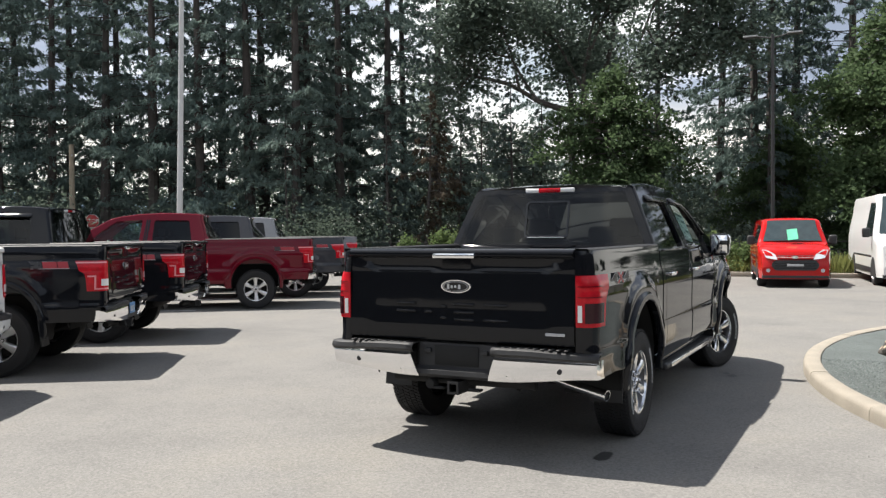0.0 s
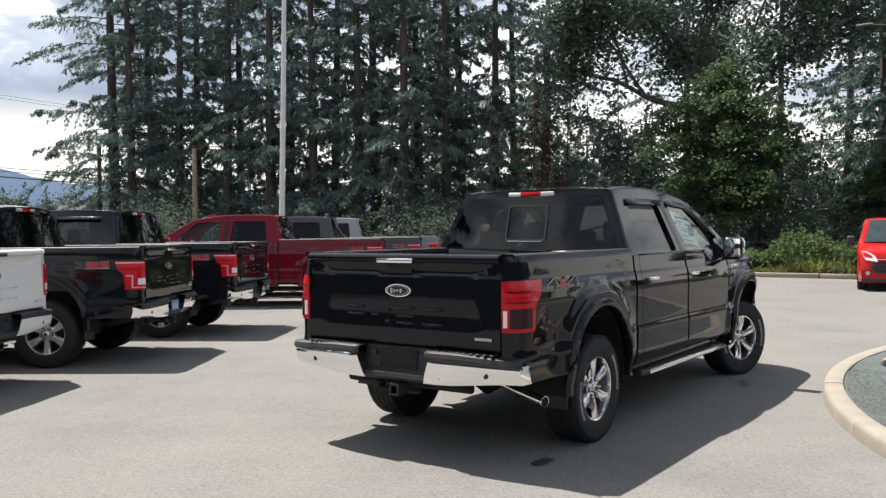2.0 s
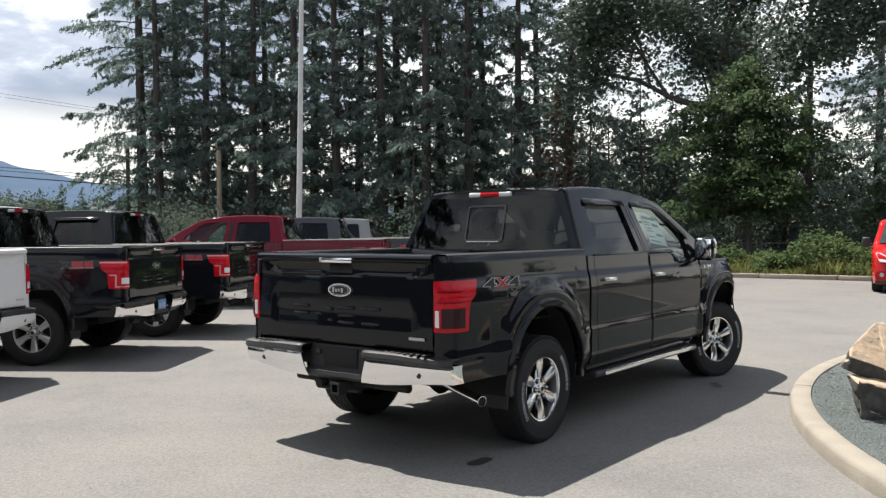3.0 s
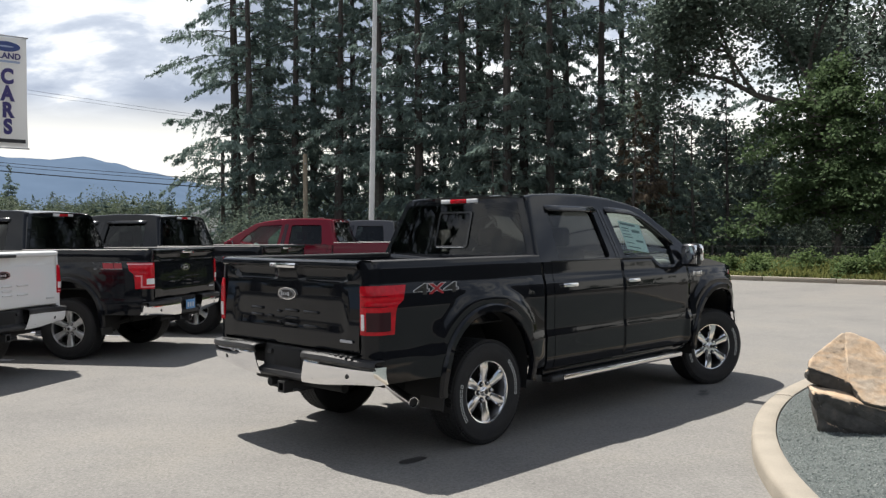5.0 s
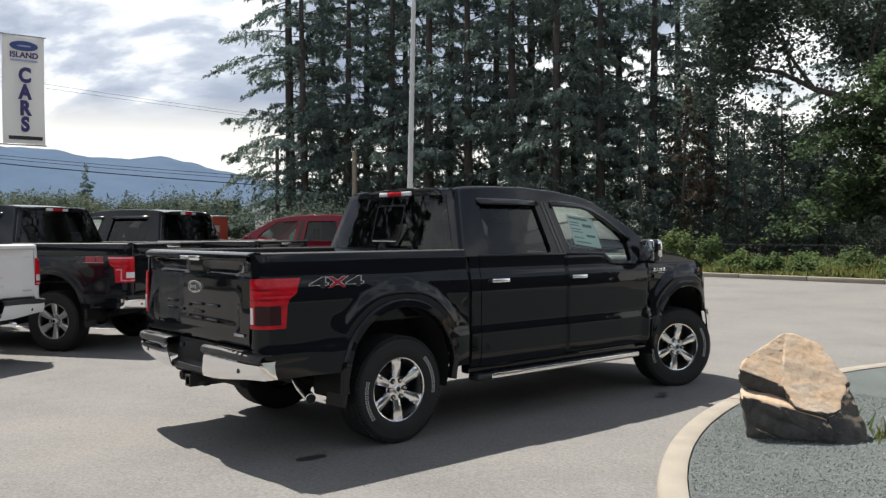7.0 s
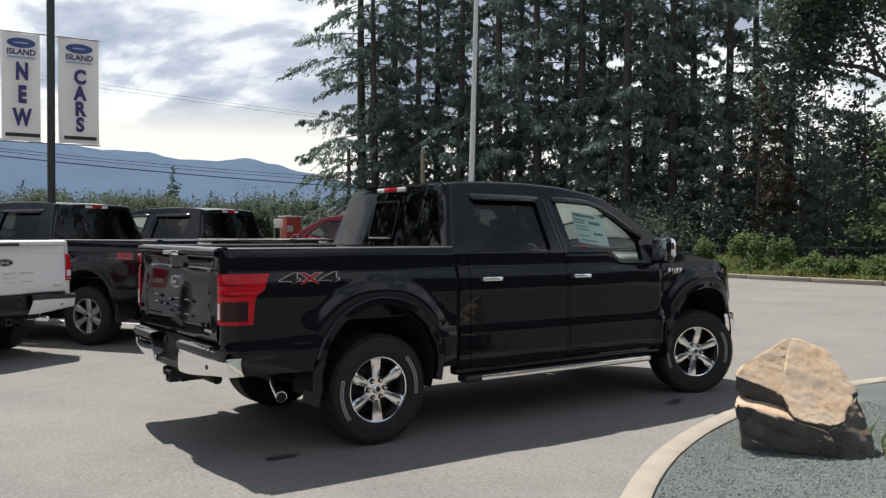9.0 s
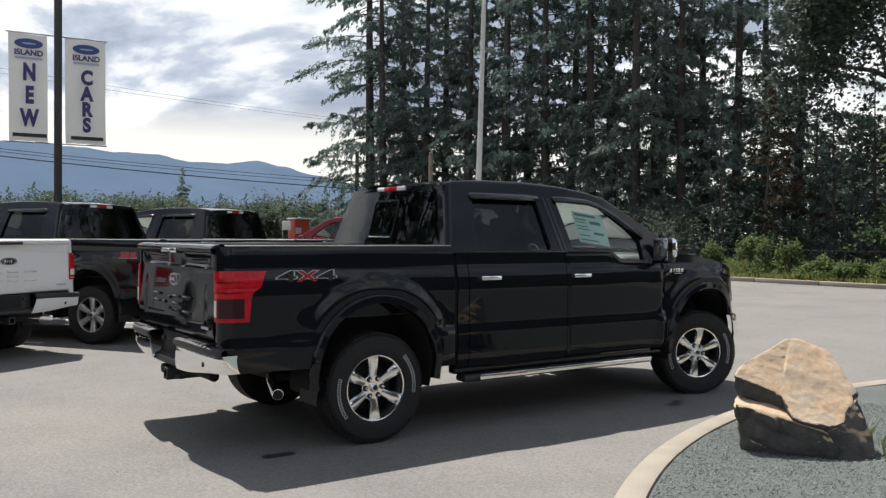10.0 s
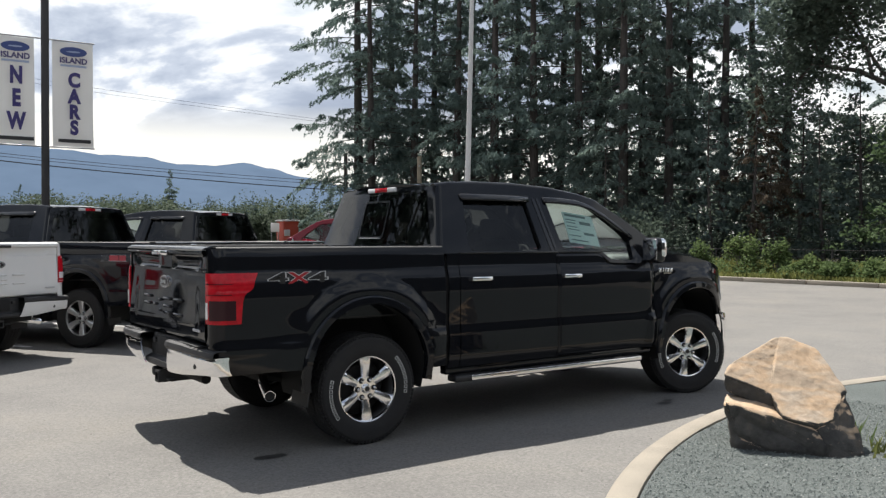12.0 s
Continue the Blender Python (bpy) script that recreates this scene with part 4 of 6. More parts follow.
    for s in (1, -1):
        part("cab_corner_pillar", bm_tube([(x_back(0.94, z) + 0.036, s * (y_green(z) - 0.037), z) for z in (1.385, 1.5, 1.65, 1.8, 1.93)], 0.050, 20), body, t)
        part("roof_rail", bm_tube([(x, s * (y_green(z) - 0.030), z - 0.008) for x, z in ROOF], 0.042, 16), body, t)
        part("windscreen_pillar", bm_tube([(2.55, s * (y_green(1.845) - 0.02), 1.838), (2.9, s * (y_green(1.64) - 0.02), 1.636), (3.24, s * (y_green(1.43) - 0.02), 1.42)], 0.036, 10), body, t)
    # roof, windscreen, bonnet
    rows = []
    for i in range(23):
        x = 0.765 + (2.56 - 0.765) * i / 22
        ze = lerp(ROOF, x)
        ye = y_green(ze)
        rows.append([(x - 0.05 * (1 - u * u) * (1 - i / 11 if i < 11 else 0) + (0.06 * (1 - u * u) * (i / 22) ** 4), ye * u, ze + 0.034 * (1 - abs(u) ** 2.6)) for u in [k / 10 for k in range(-10, 11)]])
    roof = part("roof", bm_grid(rows), body, t, thick=0.02)
    part("roof_antenna", bm_tube([(2.30, -0.02, 1.935), (2.25, -0.02, 1.965), (2.19, -0.02, 1.995)], [0.022, 0.014, 0.004], 8), M_gloss_black, roof)
    hl = part("high_brake_lamp", bm_box((x_back(0, 1.94) + 0.000, 0, 1.930), (0.05, 0.46, 0.044), 0.012, seg=3), M_lamp_white, t, "high-mounted lamp with red centre and clear ends")
    part("brake_lens", bm_box((x_back(0, 1.94) - 0.005, 0, 1.930), (0.05, 0.21, 0.040), 0.010), M_lamp_red, hl)
    rows = []
    for k in range(9):
        q = k / 8
        rows.append([(2.56 + 0.70 * q + (0.07 + 0.05 * q) * (1 - u * u), u * (0.745 + 0.16 * q), 1.846 - 0.44 * q + 0.028 * (1 - u * u)) for u in [j / 6 for j in range(-6, 7)]])
    ws = part("windscreen", bm_grid(rows), M_glass, t, away=(1.9, 0, 1.5))
    ws.visible_shadow = False
    rows = []
    for i in range(15):
        x = 3.24 + 1.22 * i / 14
        zc = lerp([(3.2, 1.405), (3.6, 1.395), (4.0, 1.345), (4.3, 1.27), (4.46, 1.19)], x)
        w = side_y(x, 1.30) - 0.012
        ze = lerp([(3.1, 1.392), (3.6, 1.345), (4.0, 1.275), (4.3, 1.19), (4.46, 1.12)], x)
        row = []
        for j in range(-12, 13):
            u = j / 12
            z = ze + (zc - ze) * (1 - abs(u) ** 3) + 0.020 * smooth01((abs(u) - 0.45) / 0.1) * smooth01((0.85 - abs(u)) / 0.15)
            row.append((x + 0.13 * (1 - u * u) * (i / 14) + 0.08 * (1 - u * u) * (1 - i / 14), w * u, z))
        rows.append(row)
    part("bonnet", bm_grid(rows), body, t, thick=0.015)
    part("cowl", bm_box((3.30, 0, 1.335), (0.34, 1.74, 0.07), 0.02), M_plastic, t)
    part("grille", bm_grid([[(4.52 - 0.10 * (y / 0.9) ** 2, y, z) for y in [-0.66 + 0.11 * k for k in range(13)]] for z in (0.72, 0.85, 1.0, 1.14)]), M_plastic, t, thick=0.03)
    for z in (0.86, 0.98, 1.10):
        part("grille_bar", bm_tube([(4.53 - 0.10 * (y / 0.9) ** 2, y, z) for y in (-0.6, -0.3, 0, 0.3, 0.6)], 0.022, 8), M_chrome, t)
    # underside
    part("chassis", bm_box((1.82, 0, 0.53), (4.96, 1.02, 0.14), 0.02), M_matte, t)
    part("cab_floor", bm_box((1.95, 0, 0.53), (2.44, 1.80, 0.06), 0.01), M_matte, t)
    part("bed_underside", bm_box((-0.80, 0, 0.76), (0.62, 1.80, 0.20), 0.01), M_matte, t)
    part("engine_bay", bm_box((3.85, 0, 0.80), (1.1, 1.05, 0.55), 0.03), M_matte, t)
    for cx in AXLES:
        part("axle", bm_tube([(cx, -0.75, 0.40), (cx, -0.15, 0.40), (cx, 0.0, 0.40), (cx, 0.15, 0.40), (cx, 0.75, 0.40)], [0.045, 0.06, 0.14, 0.06, 0.045], 14), M_matte, t)
    part("fuel_tank", bm_box((1.9, 0.45, 0.42), (2.0, 0.60, 0.24), 0.05, seg=3), M_matte, t)
    part("transmission", bm_box((2.4, 0.0, 0.44), (1.6, 0.34, 0.24), 0.06, seg=3), M_matte, t)
    for y in (-0.55, 0.55):
        part("leaf_spring", bm_tube([(-0.65, y, 0.52), (-0.3, y, 0.42), (0.0, y, 0.38), (0.3, y, 0.42), (0.65, y, 0.52)], 0.035, 6), M_matte, t)
    part("spare_wheel", bm_lathe([(0.20, 0.44), (0.36, 0.44), (0.40, 0.50), (0.40, 0.60), (0.36, 0.66)], 24, (-0.60, 0, 0.10), "Z"), M_rubber, t)
    ex = part("exhaust_tip", bm_tube([(-0.62, -0.50, 0.505), (-0.70, -0.72, 0.468), (-0.762, -0.955, 0.428)], [0.031, 0.033, 0.037], 20, cap=False), M_chrome, t, "polished exhaust tail pipe", thick=0.004)
    # black plug near the mouth: shade of the hollow pipe put into colour
    part("pipe_inside", bm_tube([(-0.70, -0.72, 0.468), (-0.760, -0.947, 0.4295)], 0.0305, 16), M_matte, ex)
    # cabin
    part("cabin_floor", bm_box((1.95, 0, 0.62), (2.40, 1.70, 0.10), 0.02), M_trim, t)
    bm = bm_box((2.95, 0, 1.18), (0.42, 1.62, 0.36), 0.08, seg=3)
    bm_box((2.80, 0.40, 1.34), (0.26, 0.42, 0.10), 0.04, bm)
    part("dashboard", bm, M_trim, t)
    ring = bmesh.new()
    c, tiltm = Vector((2.60, 0.40, 1.28)), Matrix.Rotation(radians(-62), 4, "Y")
    pts = [c + (tiltm @ Vector((0.18 * math.cos(2 * math.pi * k / 24), 0.18 * math.sin(2 * math.pi * k / 24), 0))) for k in range(25)]
    bm_tube(pts, 0.016, 8, ring, cap=False)
    bm_tube([c + (tiltm @ Vector((-0.17, 0, 0))), c + (tiltm @ Vector((0.17, 0, 0)))], 0.022, 8, ring)
    bm_tube([c, c + Vector((0.25, 0, -0.10))], 0.05, 10, ring)
    part("steering_wheel", ring, M_trim, t)
    for y in (-0.42, 0.42):
        st = part("front_seat", bm_box((1.98, y, 0.86), (0.52, 0.54, 0.18), 0.06, seg=3), M_seat, t)
        part("seat_back", bm_box((1.72, y, 1.18), (0.16, 0.52, 0.66), 0.06, seg=3, rot=Matrix.Rotation(radians(-12), 4, "Y")), M_seat, st)
        part("head_rest", bm_box((1.62, y, 1.60), (0.10, 0.28, 0.18), 0.04, seg=3), M_seat, st)
    st = part("rear_seat", bm_box((1.10, 0, 0.86), (0.50, 1.50, 0.18), 0.06, seg=3), M_seat, t)
    part("seat_back", bm_box((0.86, 0, 1.16), (0.14, 1.50, 0.62), 0.05, seg=3, rot=Matrix.Rotation(radians(-8), 4, "Y")), M_seat, st)
    for y in (-0.46, 0.46):
        part("head_rest", bm_box((0.80, y, 1.53), (0.09, 0.26, 0.15), 0.04, seg=3), M_seat, st)
    return t


def lengthen(t, d):
    """Stretches the bed ahead of the rear wheels by d and carries the cab and nose forward."""
    for ob in t.children:
        if ob.name.startswith("wheel") and not ob.name.startswith(("wheel_arch", "wheel_well")):
            if ob.location.x > 2.0:
                ob.location.x += d
            continue
        for o in (ob, *ob.children):
            me = o.data
            if me.users > 1:
                me = o.data = me.copy()
            co = np.empty(len(me.vertices) * 3, np.float32)
            me.vertices.foreach_get("co", co)
            x = co[0::3]
            co[0::3] = x + d * np.clip((x - 0.52) / 0.15, 0.0, 1.0)
            me.vertices.foreach_set("co", co)
            me.update()
    return t


def place(ob, x, y, heading):
    ob.matrix_world = pose(x, y, 0, 0, 0, heading)
    return ob


main = place(pickup("glossy black crew cab pickup with chrome bumper, standing on open asphalt", M_black, "split", "chrome", True, -21.0, "4x4"), 0, 0, 0)
# price sheet hung inside the front passenger window
sheet = tagged(new("window_sticker"), "white printed price sheet hung inside the pickup's front window", "sticker")
yw = lambda z: -(y_green(z) - 0.030)
tilt = lambda x, z: z - 0.12 * (x - 2.05)
bm = bm_grid([[(2.13 + 0.36 * i / 4, yw(tilt(0.09 * i + 2.13, z)), tilt(0.09 * i + 2.13, z)) for i in range(5)] for z in (1.49, 1.58, 1.67, 1.765)])
part("sheet", bm, M_paper, sheet, thick=0.002)
for z, x0, x1, h in ((1.742, 2.15, 2.40, 0.022), (1.70, 2.15, 2.27, 0.010), (1.675, 2.15, 2.26, 0.008), (1.685, 2.31, 2.44, 0.028), (1.64, 2.15, 2.27, 0.008), (1.615, 2.15, 2.29, 0.008), (1.59, 2.33, 2.45, 0.022), (1.56, 2.15, 2.28, 0.008), (1.52, 2.16, 2.36, 0.010)):
    part("print_bar", bm_grid([[(x, yw(tilt(x, q)) - 0.004, tilt(x, q)) for x in (x0, x1)] for q in (z - h / 2, z + h / 2)]), M_print, sheet, thick=0.001)

b1 = place(pickup("black crew cab pickup parked nose-in between others", M_black, "guide", "alloy", True, 0, "bars", M_gloss_black), 0.41, 6.60, 124)
b2 = copy_thing(b1, pose(3.02, 7.92, 0, 0, 0, 122))
# blue dealer plate under the nearer black pickup's tailgate
dp = part("dealer_plate", bm_box((-1.232, -0.02, 0.672), (0.008, 0.26, 0.13), 0.004), surf("plate_blue", (0.10, 0.26, 0.50), 0.4), b1, "pale blue plate with white bars")
for y in (0.06, -0.01, -0.08):
    part("plate_bar", bm_box((-1.238, y, 0.665), (0.004, 0.035, 0.065), 0.0), M_banner, dp)
wt = place(pickup("white crew cab pickup parked nose-in in the row", M_white, "guide", "alloy", False, 0, "none", M_gloss_black), -2.18, 5.88, 120)
rd_t = place(lengthen(pickup("ruby red crew cab pickup parked nose-in in the row", M_red, "guide", "alloy", False, 0, "bars"), 0.32), 8.28, 9.52, 127)
sv = place(lengthen(pickup("stone grey pickup parked nose-in beside a red one", M_grey, "guide", "alloy", False, 0, "bars"), 0.32), 11.1, 10.62, 126)
sv2 = place(lengthen(pickup("silver grey pickup parked at the row's end", M_silver, "guide", "alloy", False, 0, "none"), 0.32), 13.4, 11.72, 126)


# ---- vans ----
def van(label, body, length, width, height, wheelbase, hood, roof_front, front_over, tyre_r, sides="panel"):
    """A van: x forward from the rear axle. hood: height and length of the nose; roof_front: where the roof begins."""
    t = tagged(new("van"), label, "van", "parked vans")
    fx = wheelbase + front_over
    rx = fx - length
    hz, hl = hood
    hw = width / 2
    top = [(rx, height * 0.93), (rx + 0.06, height * 0.985), (rx + 0.3, height), (roof_front - 0.3, height), (roof_front, height * 0.985), (fx - hl, hz + 0.06), (fx - hl * 0.5, hz - 0.02), (fx - 0.12, hz - 0.14), (fx - 0.03, hz - 0.30), (fx, 0.55), (fx - 0.03, 0.28)]
    xs = sorted({rx + (fx - rx) * i / 60 for i in range(61)})
    rows = []
    ztop = lambda x: lerp(top[:-1], x)
    def nose(z):
        """Where the skin of the nose lies at a height."""
        return lerp(sorted((b, a) for a, b in top if a > fx - hl - 0.01 and b >= 0.55), z) if z > 0.55 else fx
    def wide(x, z):
        y = hw * (1 - 0.17 * smooth01((z - hz + 0.1) / (height - hz)) if z > hz - 0.1 else 1.0)
        y *= 1 - 0.10 * smooth01((x - (fx - 0.7)) / 0.7) ** 2
        return y - 0.02 * smooth01((0.5 - z) / 0.3)
    for x in xs:
        zt = ztop(x)
        row = []
        for s in (-1, 1):
            zs = [0.24 + (zt - 0.07 - 0.24) * k / 9 for k in range(10)]
            pts = [(x, s * wide(x, z), z) for z in zs]
            w = wide(x, zt)
            arc = [(x, s * (w - 0.13 + 0.13 * math.cos(a)), zt - 0.07 + 0.07 * math.sin(a)) for a in (0.4, 0.8, 1.2)]
            pts += arc + [(x, s * w * 0.7, zt + 0.012), (x, s * w * 0.35, zt + 0.022)]
            row += pts if s < 0 else [(x, 0, zt + 0.025)] + pts[::-1]
        rows.append(row)
    bm = bm_grid(rows)
    bm_grid([rows[0][:15], rows[0][:14:-1][:15]], bm)
    bm_grid([rows[-1][:15], rows[-1][:14:-1][:15]], bm)
    part("body", bm, body, t, thick=0.01)
    # windscreen and side windows laid into the skin
    x0, x1 = fx - hl - 0.02, roof_front + 0.04
    bm = bm_grid([[(x + 0.05 * (1 - u * u) + 0.012, u * (wide(x, ztop(x)) - 0.13), ztop(x) + 0.036 + 0.010 * (1 - u * u)) for u in (-1, -0.6, -0.2, 0.2, 0.6, 1)] for x in [x0 + (x1 - x0) * k / 6 for k in range(7)]])
    g = part("windscreen", bm, M_tint_blue, t, thick=0.006)
    for s in (1, -1):
        zb = hz + 0.05
        poly = rounded([(roof_front - 0.85, zb), (fx - hl - 0.18, zb), (roof_front + 0.02, height * 0.90), (roof_front - 0.85, height * 0.91)], 0.05)
        bm = bm_slab(poly, lambda u, v, d: (u, s * (wide(u, v) + 0.004 + d), v), 0.008)
        part("side_window", bm, M_tint_blue, t)
        if sides == "glazed":
            poly = rounded([(roof_front - 1.9, zb), (roof_front - 0.95, zb), (roof_front - 0.95, height * 0.91), (roof_front - 1.9, height * 0.91)], 0.06)
            part("side_window", bm_slab(poly, lambda u, v, d: (u, s * (wide(u, v) + 0.004 + d), v), 0.008), M_tint_blue, t)
        part("sill_moulding", bm_box((wheelbase / 2, s * (hw - 0.005), 0.40), (wheelbase - 0.75, 0.03, 0.16), 0.012), M_plastic, t)
        part("side_moulding", bm_box((wheelbase / 2 - 0.1, s * (hw + 0.004), 0.78), (wheelbase - 0.3, 0.016, 0.05), 0.006), M_plastic, t)
        mir = part("door_mirror", bm_box((fx - hl - 0.28, s * (hw + 0.15), hz + 0.15), (0.12, 0.20, 0.26), 0.045, seg=3), M_plastic, t)
        part("mirror_arm", bm_box((fx - hl - 0.26, s * (hw + 0.02), hz + 0.08), (0.08, 0.14, 0.06), 0.02), M_plastic, mir)
        poly = rounded([(0.50, hz - 0.36), (0.84, hz - 0.31), (0.95, hz - 0.10), (0.80, hz - 0.10), (0.58, hz - 0.22)], 0.03) if sides == "glazed" else rounded([(0.50, hz - 0.46), (0.84, hz - 0.42), (0.88, hz - 0.16), (0.58, hz - 0.24)], 0.02)
        bm = bm_slab(dense(poly, 0.06), lambda u, v, d: (nose(v) + 0.03 - 0.06 * d - 0.10 * max(0.0, u - 0.55) ** 2, s * u * hw * 0.95, v), 1.0)
        part("head_lamp", bm, M_headlamp, t)
        part("fog_lamp", bm_lathe([(0.0, 0.012), (0.05, 0.010), (0.055, -0.05)], 14, (fx - 0.005, s * hw * 0.74, 0.46), "X"), M_headlamp, t)
        for cx in (0.0, wheelbase):
            bm = bm_lathe([(0.16, -0.11), (tyre_r * 0.9, -0.12), (tyre_r, -0.09), (tyre_r, 0.09), (tyre_r * 0.9, 0.12), (0.20, 0.115), (0.19, 0.09)], 32)
            w = part("wheel", bm, M_rubber, t)
            w.matrix_local = Matrix.Translation((cx, s * (hw - 0.115), tyre_r)) @ Matrix.Rotation(radians(180 if s < 0 else 0), 4, "Z")
            part("rim", bm_lathe([(0.0, 0.10), (0.05, 0.10), (0.17, 0.075), (0.195, 0.10), (0.20, 0.115)], 10), M_steel, w)
            bm = bm_slab([(cx + (tyre_r + 0.07) * math.cos(math.pi * k / 14), tyre_r + (tyre_r + 0.07) * math.sin(math.pi * k / 14) if 0 < k < 14 else 0.25) for k in range(15)], lambda u, v, d: (u, s * (hw + 0.006 - d), v), 0.02)
            part("wheel_arch", bm, M_matte, t)
    # nose: grille, bumper, plate
    gz = hz - (0.34 if sides == "glazed" else 0.42)
    for k in range(3):
        z = gz + 0.005 + 0.04 * k
        part("grille_bar", bm_box((nose(z) + 0.022, 0, z), (0.03, hw * 1.0, 0.016), 0.005), M_chrome if k == 1 else M_plastic, t)
    part("grille", bm_slab(dense(rounded([(-hw * 0.56, 0.46), (hw * 0.56, 0.46), (hw * 0.66, 0.60), (hw * 0.56, gz - 0.03), (-hw * 0.56, gz - 0.03), (-hw * 0.66, 0.60)], 0.06), 0.06), lambda u, v, d: (nose(v) + 0.03 - 0.07 * d, u, v), 1.0), M_plastic, t)
    for z in (0.52, 0.585, 0.65):
        part("grille_slat", bm_box((nose(z) + 0.034, 0, z), (0.02, hw * 1.12, 0.016), 0.005), M_gloss_black, t)
    part("number_plate_bar", bm_box((fx + 0.042, 0, 0.60), (0.010, 0.40, 0.06), 0.004), M_decal_grey, t)
    part("lower_bumper", bm_box((fx - 0.10, 0, 0.29), (0.22, hw * 1.82, 0.12), 0.04, seg=3), M_plastic, t)
    part("emblem", bm_slab([(0.085 * math.cos(2 * math.pi * k / 24), 0.036 * math.sin(2 * math.pi * k / 24)) for k in range(24)], lambda u, v, d: (nose(gz + 0.045) + 0.045 - 0.03 * d, u, gz + 0.045 + v), 1.0), M_chrome, t)
    part("chassis", bm_box(((fx + rx) / 2, 0, 0.26), (length - 0.3, width * 0.8, 0.12), 0.02), M_matte, t)
    return t


M_tint_blue = surf("van_glass", (0.035, 0.05, 0.052), 0.05, vary=0.2, coat=1.0)
van1 = place(van("bright red compact van parked facing the lot", M_racered, 4.82, 1.80, 1.83, 3.06, (1.10, 0.92), 2.55, 0.88, 0.325, "glazed"), 21.6, 0.15, 190)
van2 = place(van("white high-roofed panel van parked beside a red one", M_white, 5.98, 2.06, 2.50, 3.75, (1.28, 0.95), 3.15, 1.02, 0.35), 23.5, -2.76, 189)
# green tag behind the red van's windscreen
bm = bm_slab([(-0.13, 1.25), (0.13, 1.28), (0.11, 1.56), (-0.15, 1.53)], lambda u, v, d: (van1.matrix_world @ Vector((3.30 - 0.85 * (v - 1.25) + 0.01 * d + 0.03, u, v)))[:], 1.0)
tag = part("windscreen_tag", bm, surf("green_card", (0.10, 0.52, 0.30), 0.6), None)
tagged(tag, "green card behind the red van's windscreen", "card")


# ---- ground ----
def sheet_poly(name, poly, z, material, label, cat):
    bm = bmesh.new()
    bm.faces.new([bm.verts.new((x, y, z)) for x, y in poly])
    ob = part(name, bm, material, None)
    return tagged(ob, label, cat, kind="structure")


FAR_X = 22.9
sheet_poly("ground", [(-3000, -3000), (3000, -3000), (3000, 3000), (-3000, 3000)], -0.03, M_soil, "grassy soil reaching out to the horizon", "ground")
sheet_poly("asphalt_lot", [(-75, -75), (FAR_X, -75), (FAR_X, 44), (-75, 44)], 0.0, M_asphalt, "weathered pale grey asphalt of the car lot", "asphalt")
sheet_poly("verge", [(FAR_X + 0.2, -75), (75, -75), (75, 75), (FAR_X + 0.2, 75)], 0.10, M_soil, "planted strip of soil behind the far kerb", "verge")

kerb_far = tagged(new("far_kerb"), "worn concrete kerb along the planted strip", "kerb", kind="structure")
kerb_mesh = None
for k in range(34):
    y = -30 + 2.4 * k
    if kerb_mesh is None:
        ob = part("kerb_stone", bm_box((0, 0, 0.06), (0.20, 2.37, 0.18), 0.025), M_kerb_far, kerb_far)
        kerb_mesh = ob.data
    else:
        ob = new("kerb_stone", kerb_mesh)
        ob.parent = kerb_far
    ob.location = (FAR_X + 0.10 + 0.012 * math.sin(k * 2.1), y, 0.0)

# painted bay lines between the parked pickups
for k, (x, y) in enumerate(((-0.75, 6.3), (1.85, 7.4), (4.6, 8.9), (6.9, 9.6), (10.1, 10.2), (12.4, 11.2), (15.0, 12.4))):
    fx, fy = math.cos(radians(127)), math.sin(radians(127))
    rx, ry = -fy, fx
    a, b = 0.3, 4.6
    poly = [(x + fx * t + rx * u, y + fy * t + ry * u) for t, u in ((a, -0.055), (b, -0.055), (b, 0.055), (a, 0.055))]
    sheet_poly("bay_line", poly, 0.004, M_line, "worn white painted parking bay line", "road marking")

# small wet stains on the asphalt
for cx, cy, r in ((-0.745, -0.92, 0.075), (3.02, -1.20, 0.06), (3.16, -1.12, 0.045)):
    pts = []
    for k in range(26):
        a = 2 * math.pi * k / 26
        q = r * (1 + 0.35 * noise.noise(Vector((math.cos(a) * 1.4 + cx, math.sin(a) * 1.4, cy))))
        pts.append((cx + 1.5 * q * math.cos(a), cy + 0.75 * q * math.sin(a)))
    sheet_poly("oil_stain", pts, 0.004, M_stain, "small dark drip stain on the asphalt", "stain")

from mathutils.bvhtree import BVHTree

# ---- planted island: round kerb, gravel, boulder ----
ICX, ICY, IR = 4.37, -9.02, 7.20
island = tagged(new("island_kerb"), "rounded buff concrete kerb round the gravel island", "kerb", kind="structure")
prof = [(0.0, -0.02), (0.0, 0.085), (-0.012, 0.112), (-0.035, 0.126), (-0.15, 0.128), (-0.175, 0.118), (-0.185, 0.05)]
kerb_n = 26
seg_mesh = None
for k in range(kerb_n):
    if seg_mesh is None:
        span = 2 * math.pi / kerb_n - 0.0012
        rows = [[((IR + dr) * math.cos(span * i / 12), (IR + dr) * math.sin(span * i / 12), z) for dr, z in prof] for i in range(13)]
        bm = bm_grid(rows)
        bm.faces.new([v for v in bm.verts][:7])
        bm.verts.ensure_lookup_table()
        bm.faces.new([bm.verts[len(bm.verts) - 7 + q] for q in range(7)])
        ob = part("kerb_section", bm, M_kerb, island)
        seg_mesh = ob.data
    else:
        ob = new("kerb_section", seg_mesh)
        ob.parent = island
    ob.location = (ICX, ICY, 0.0015 * math.sin(k * 3.3))
    ob.rotation_euler = (0, 0, 2 * math.pi * k / kerb_n + 0.09)

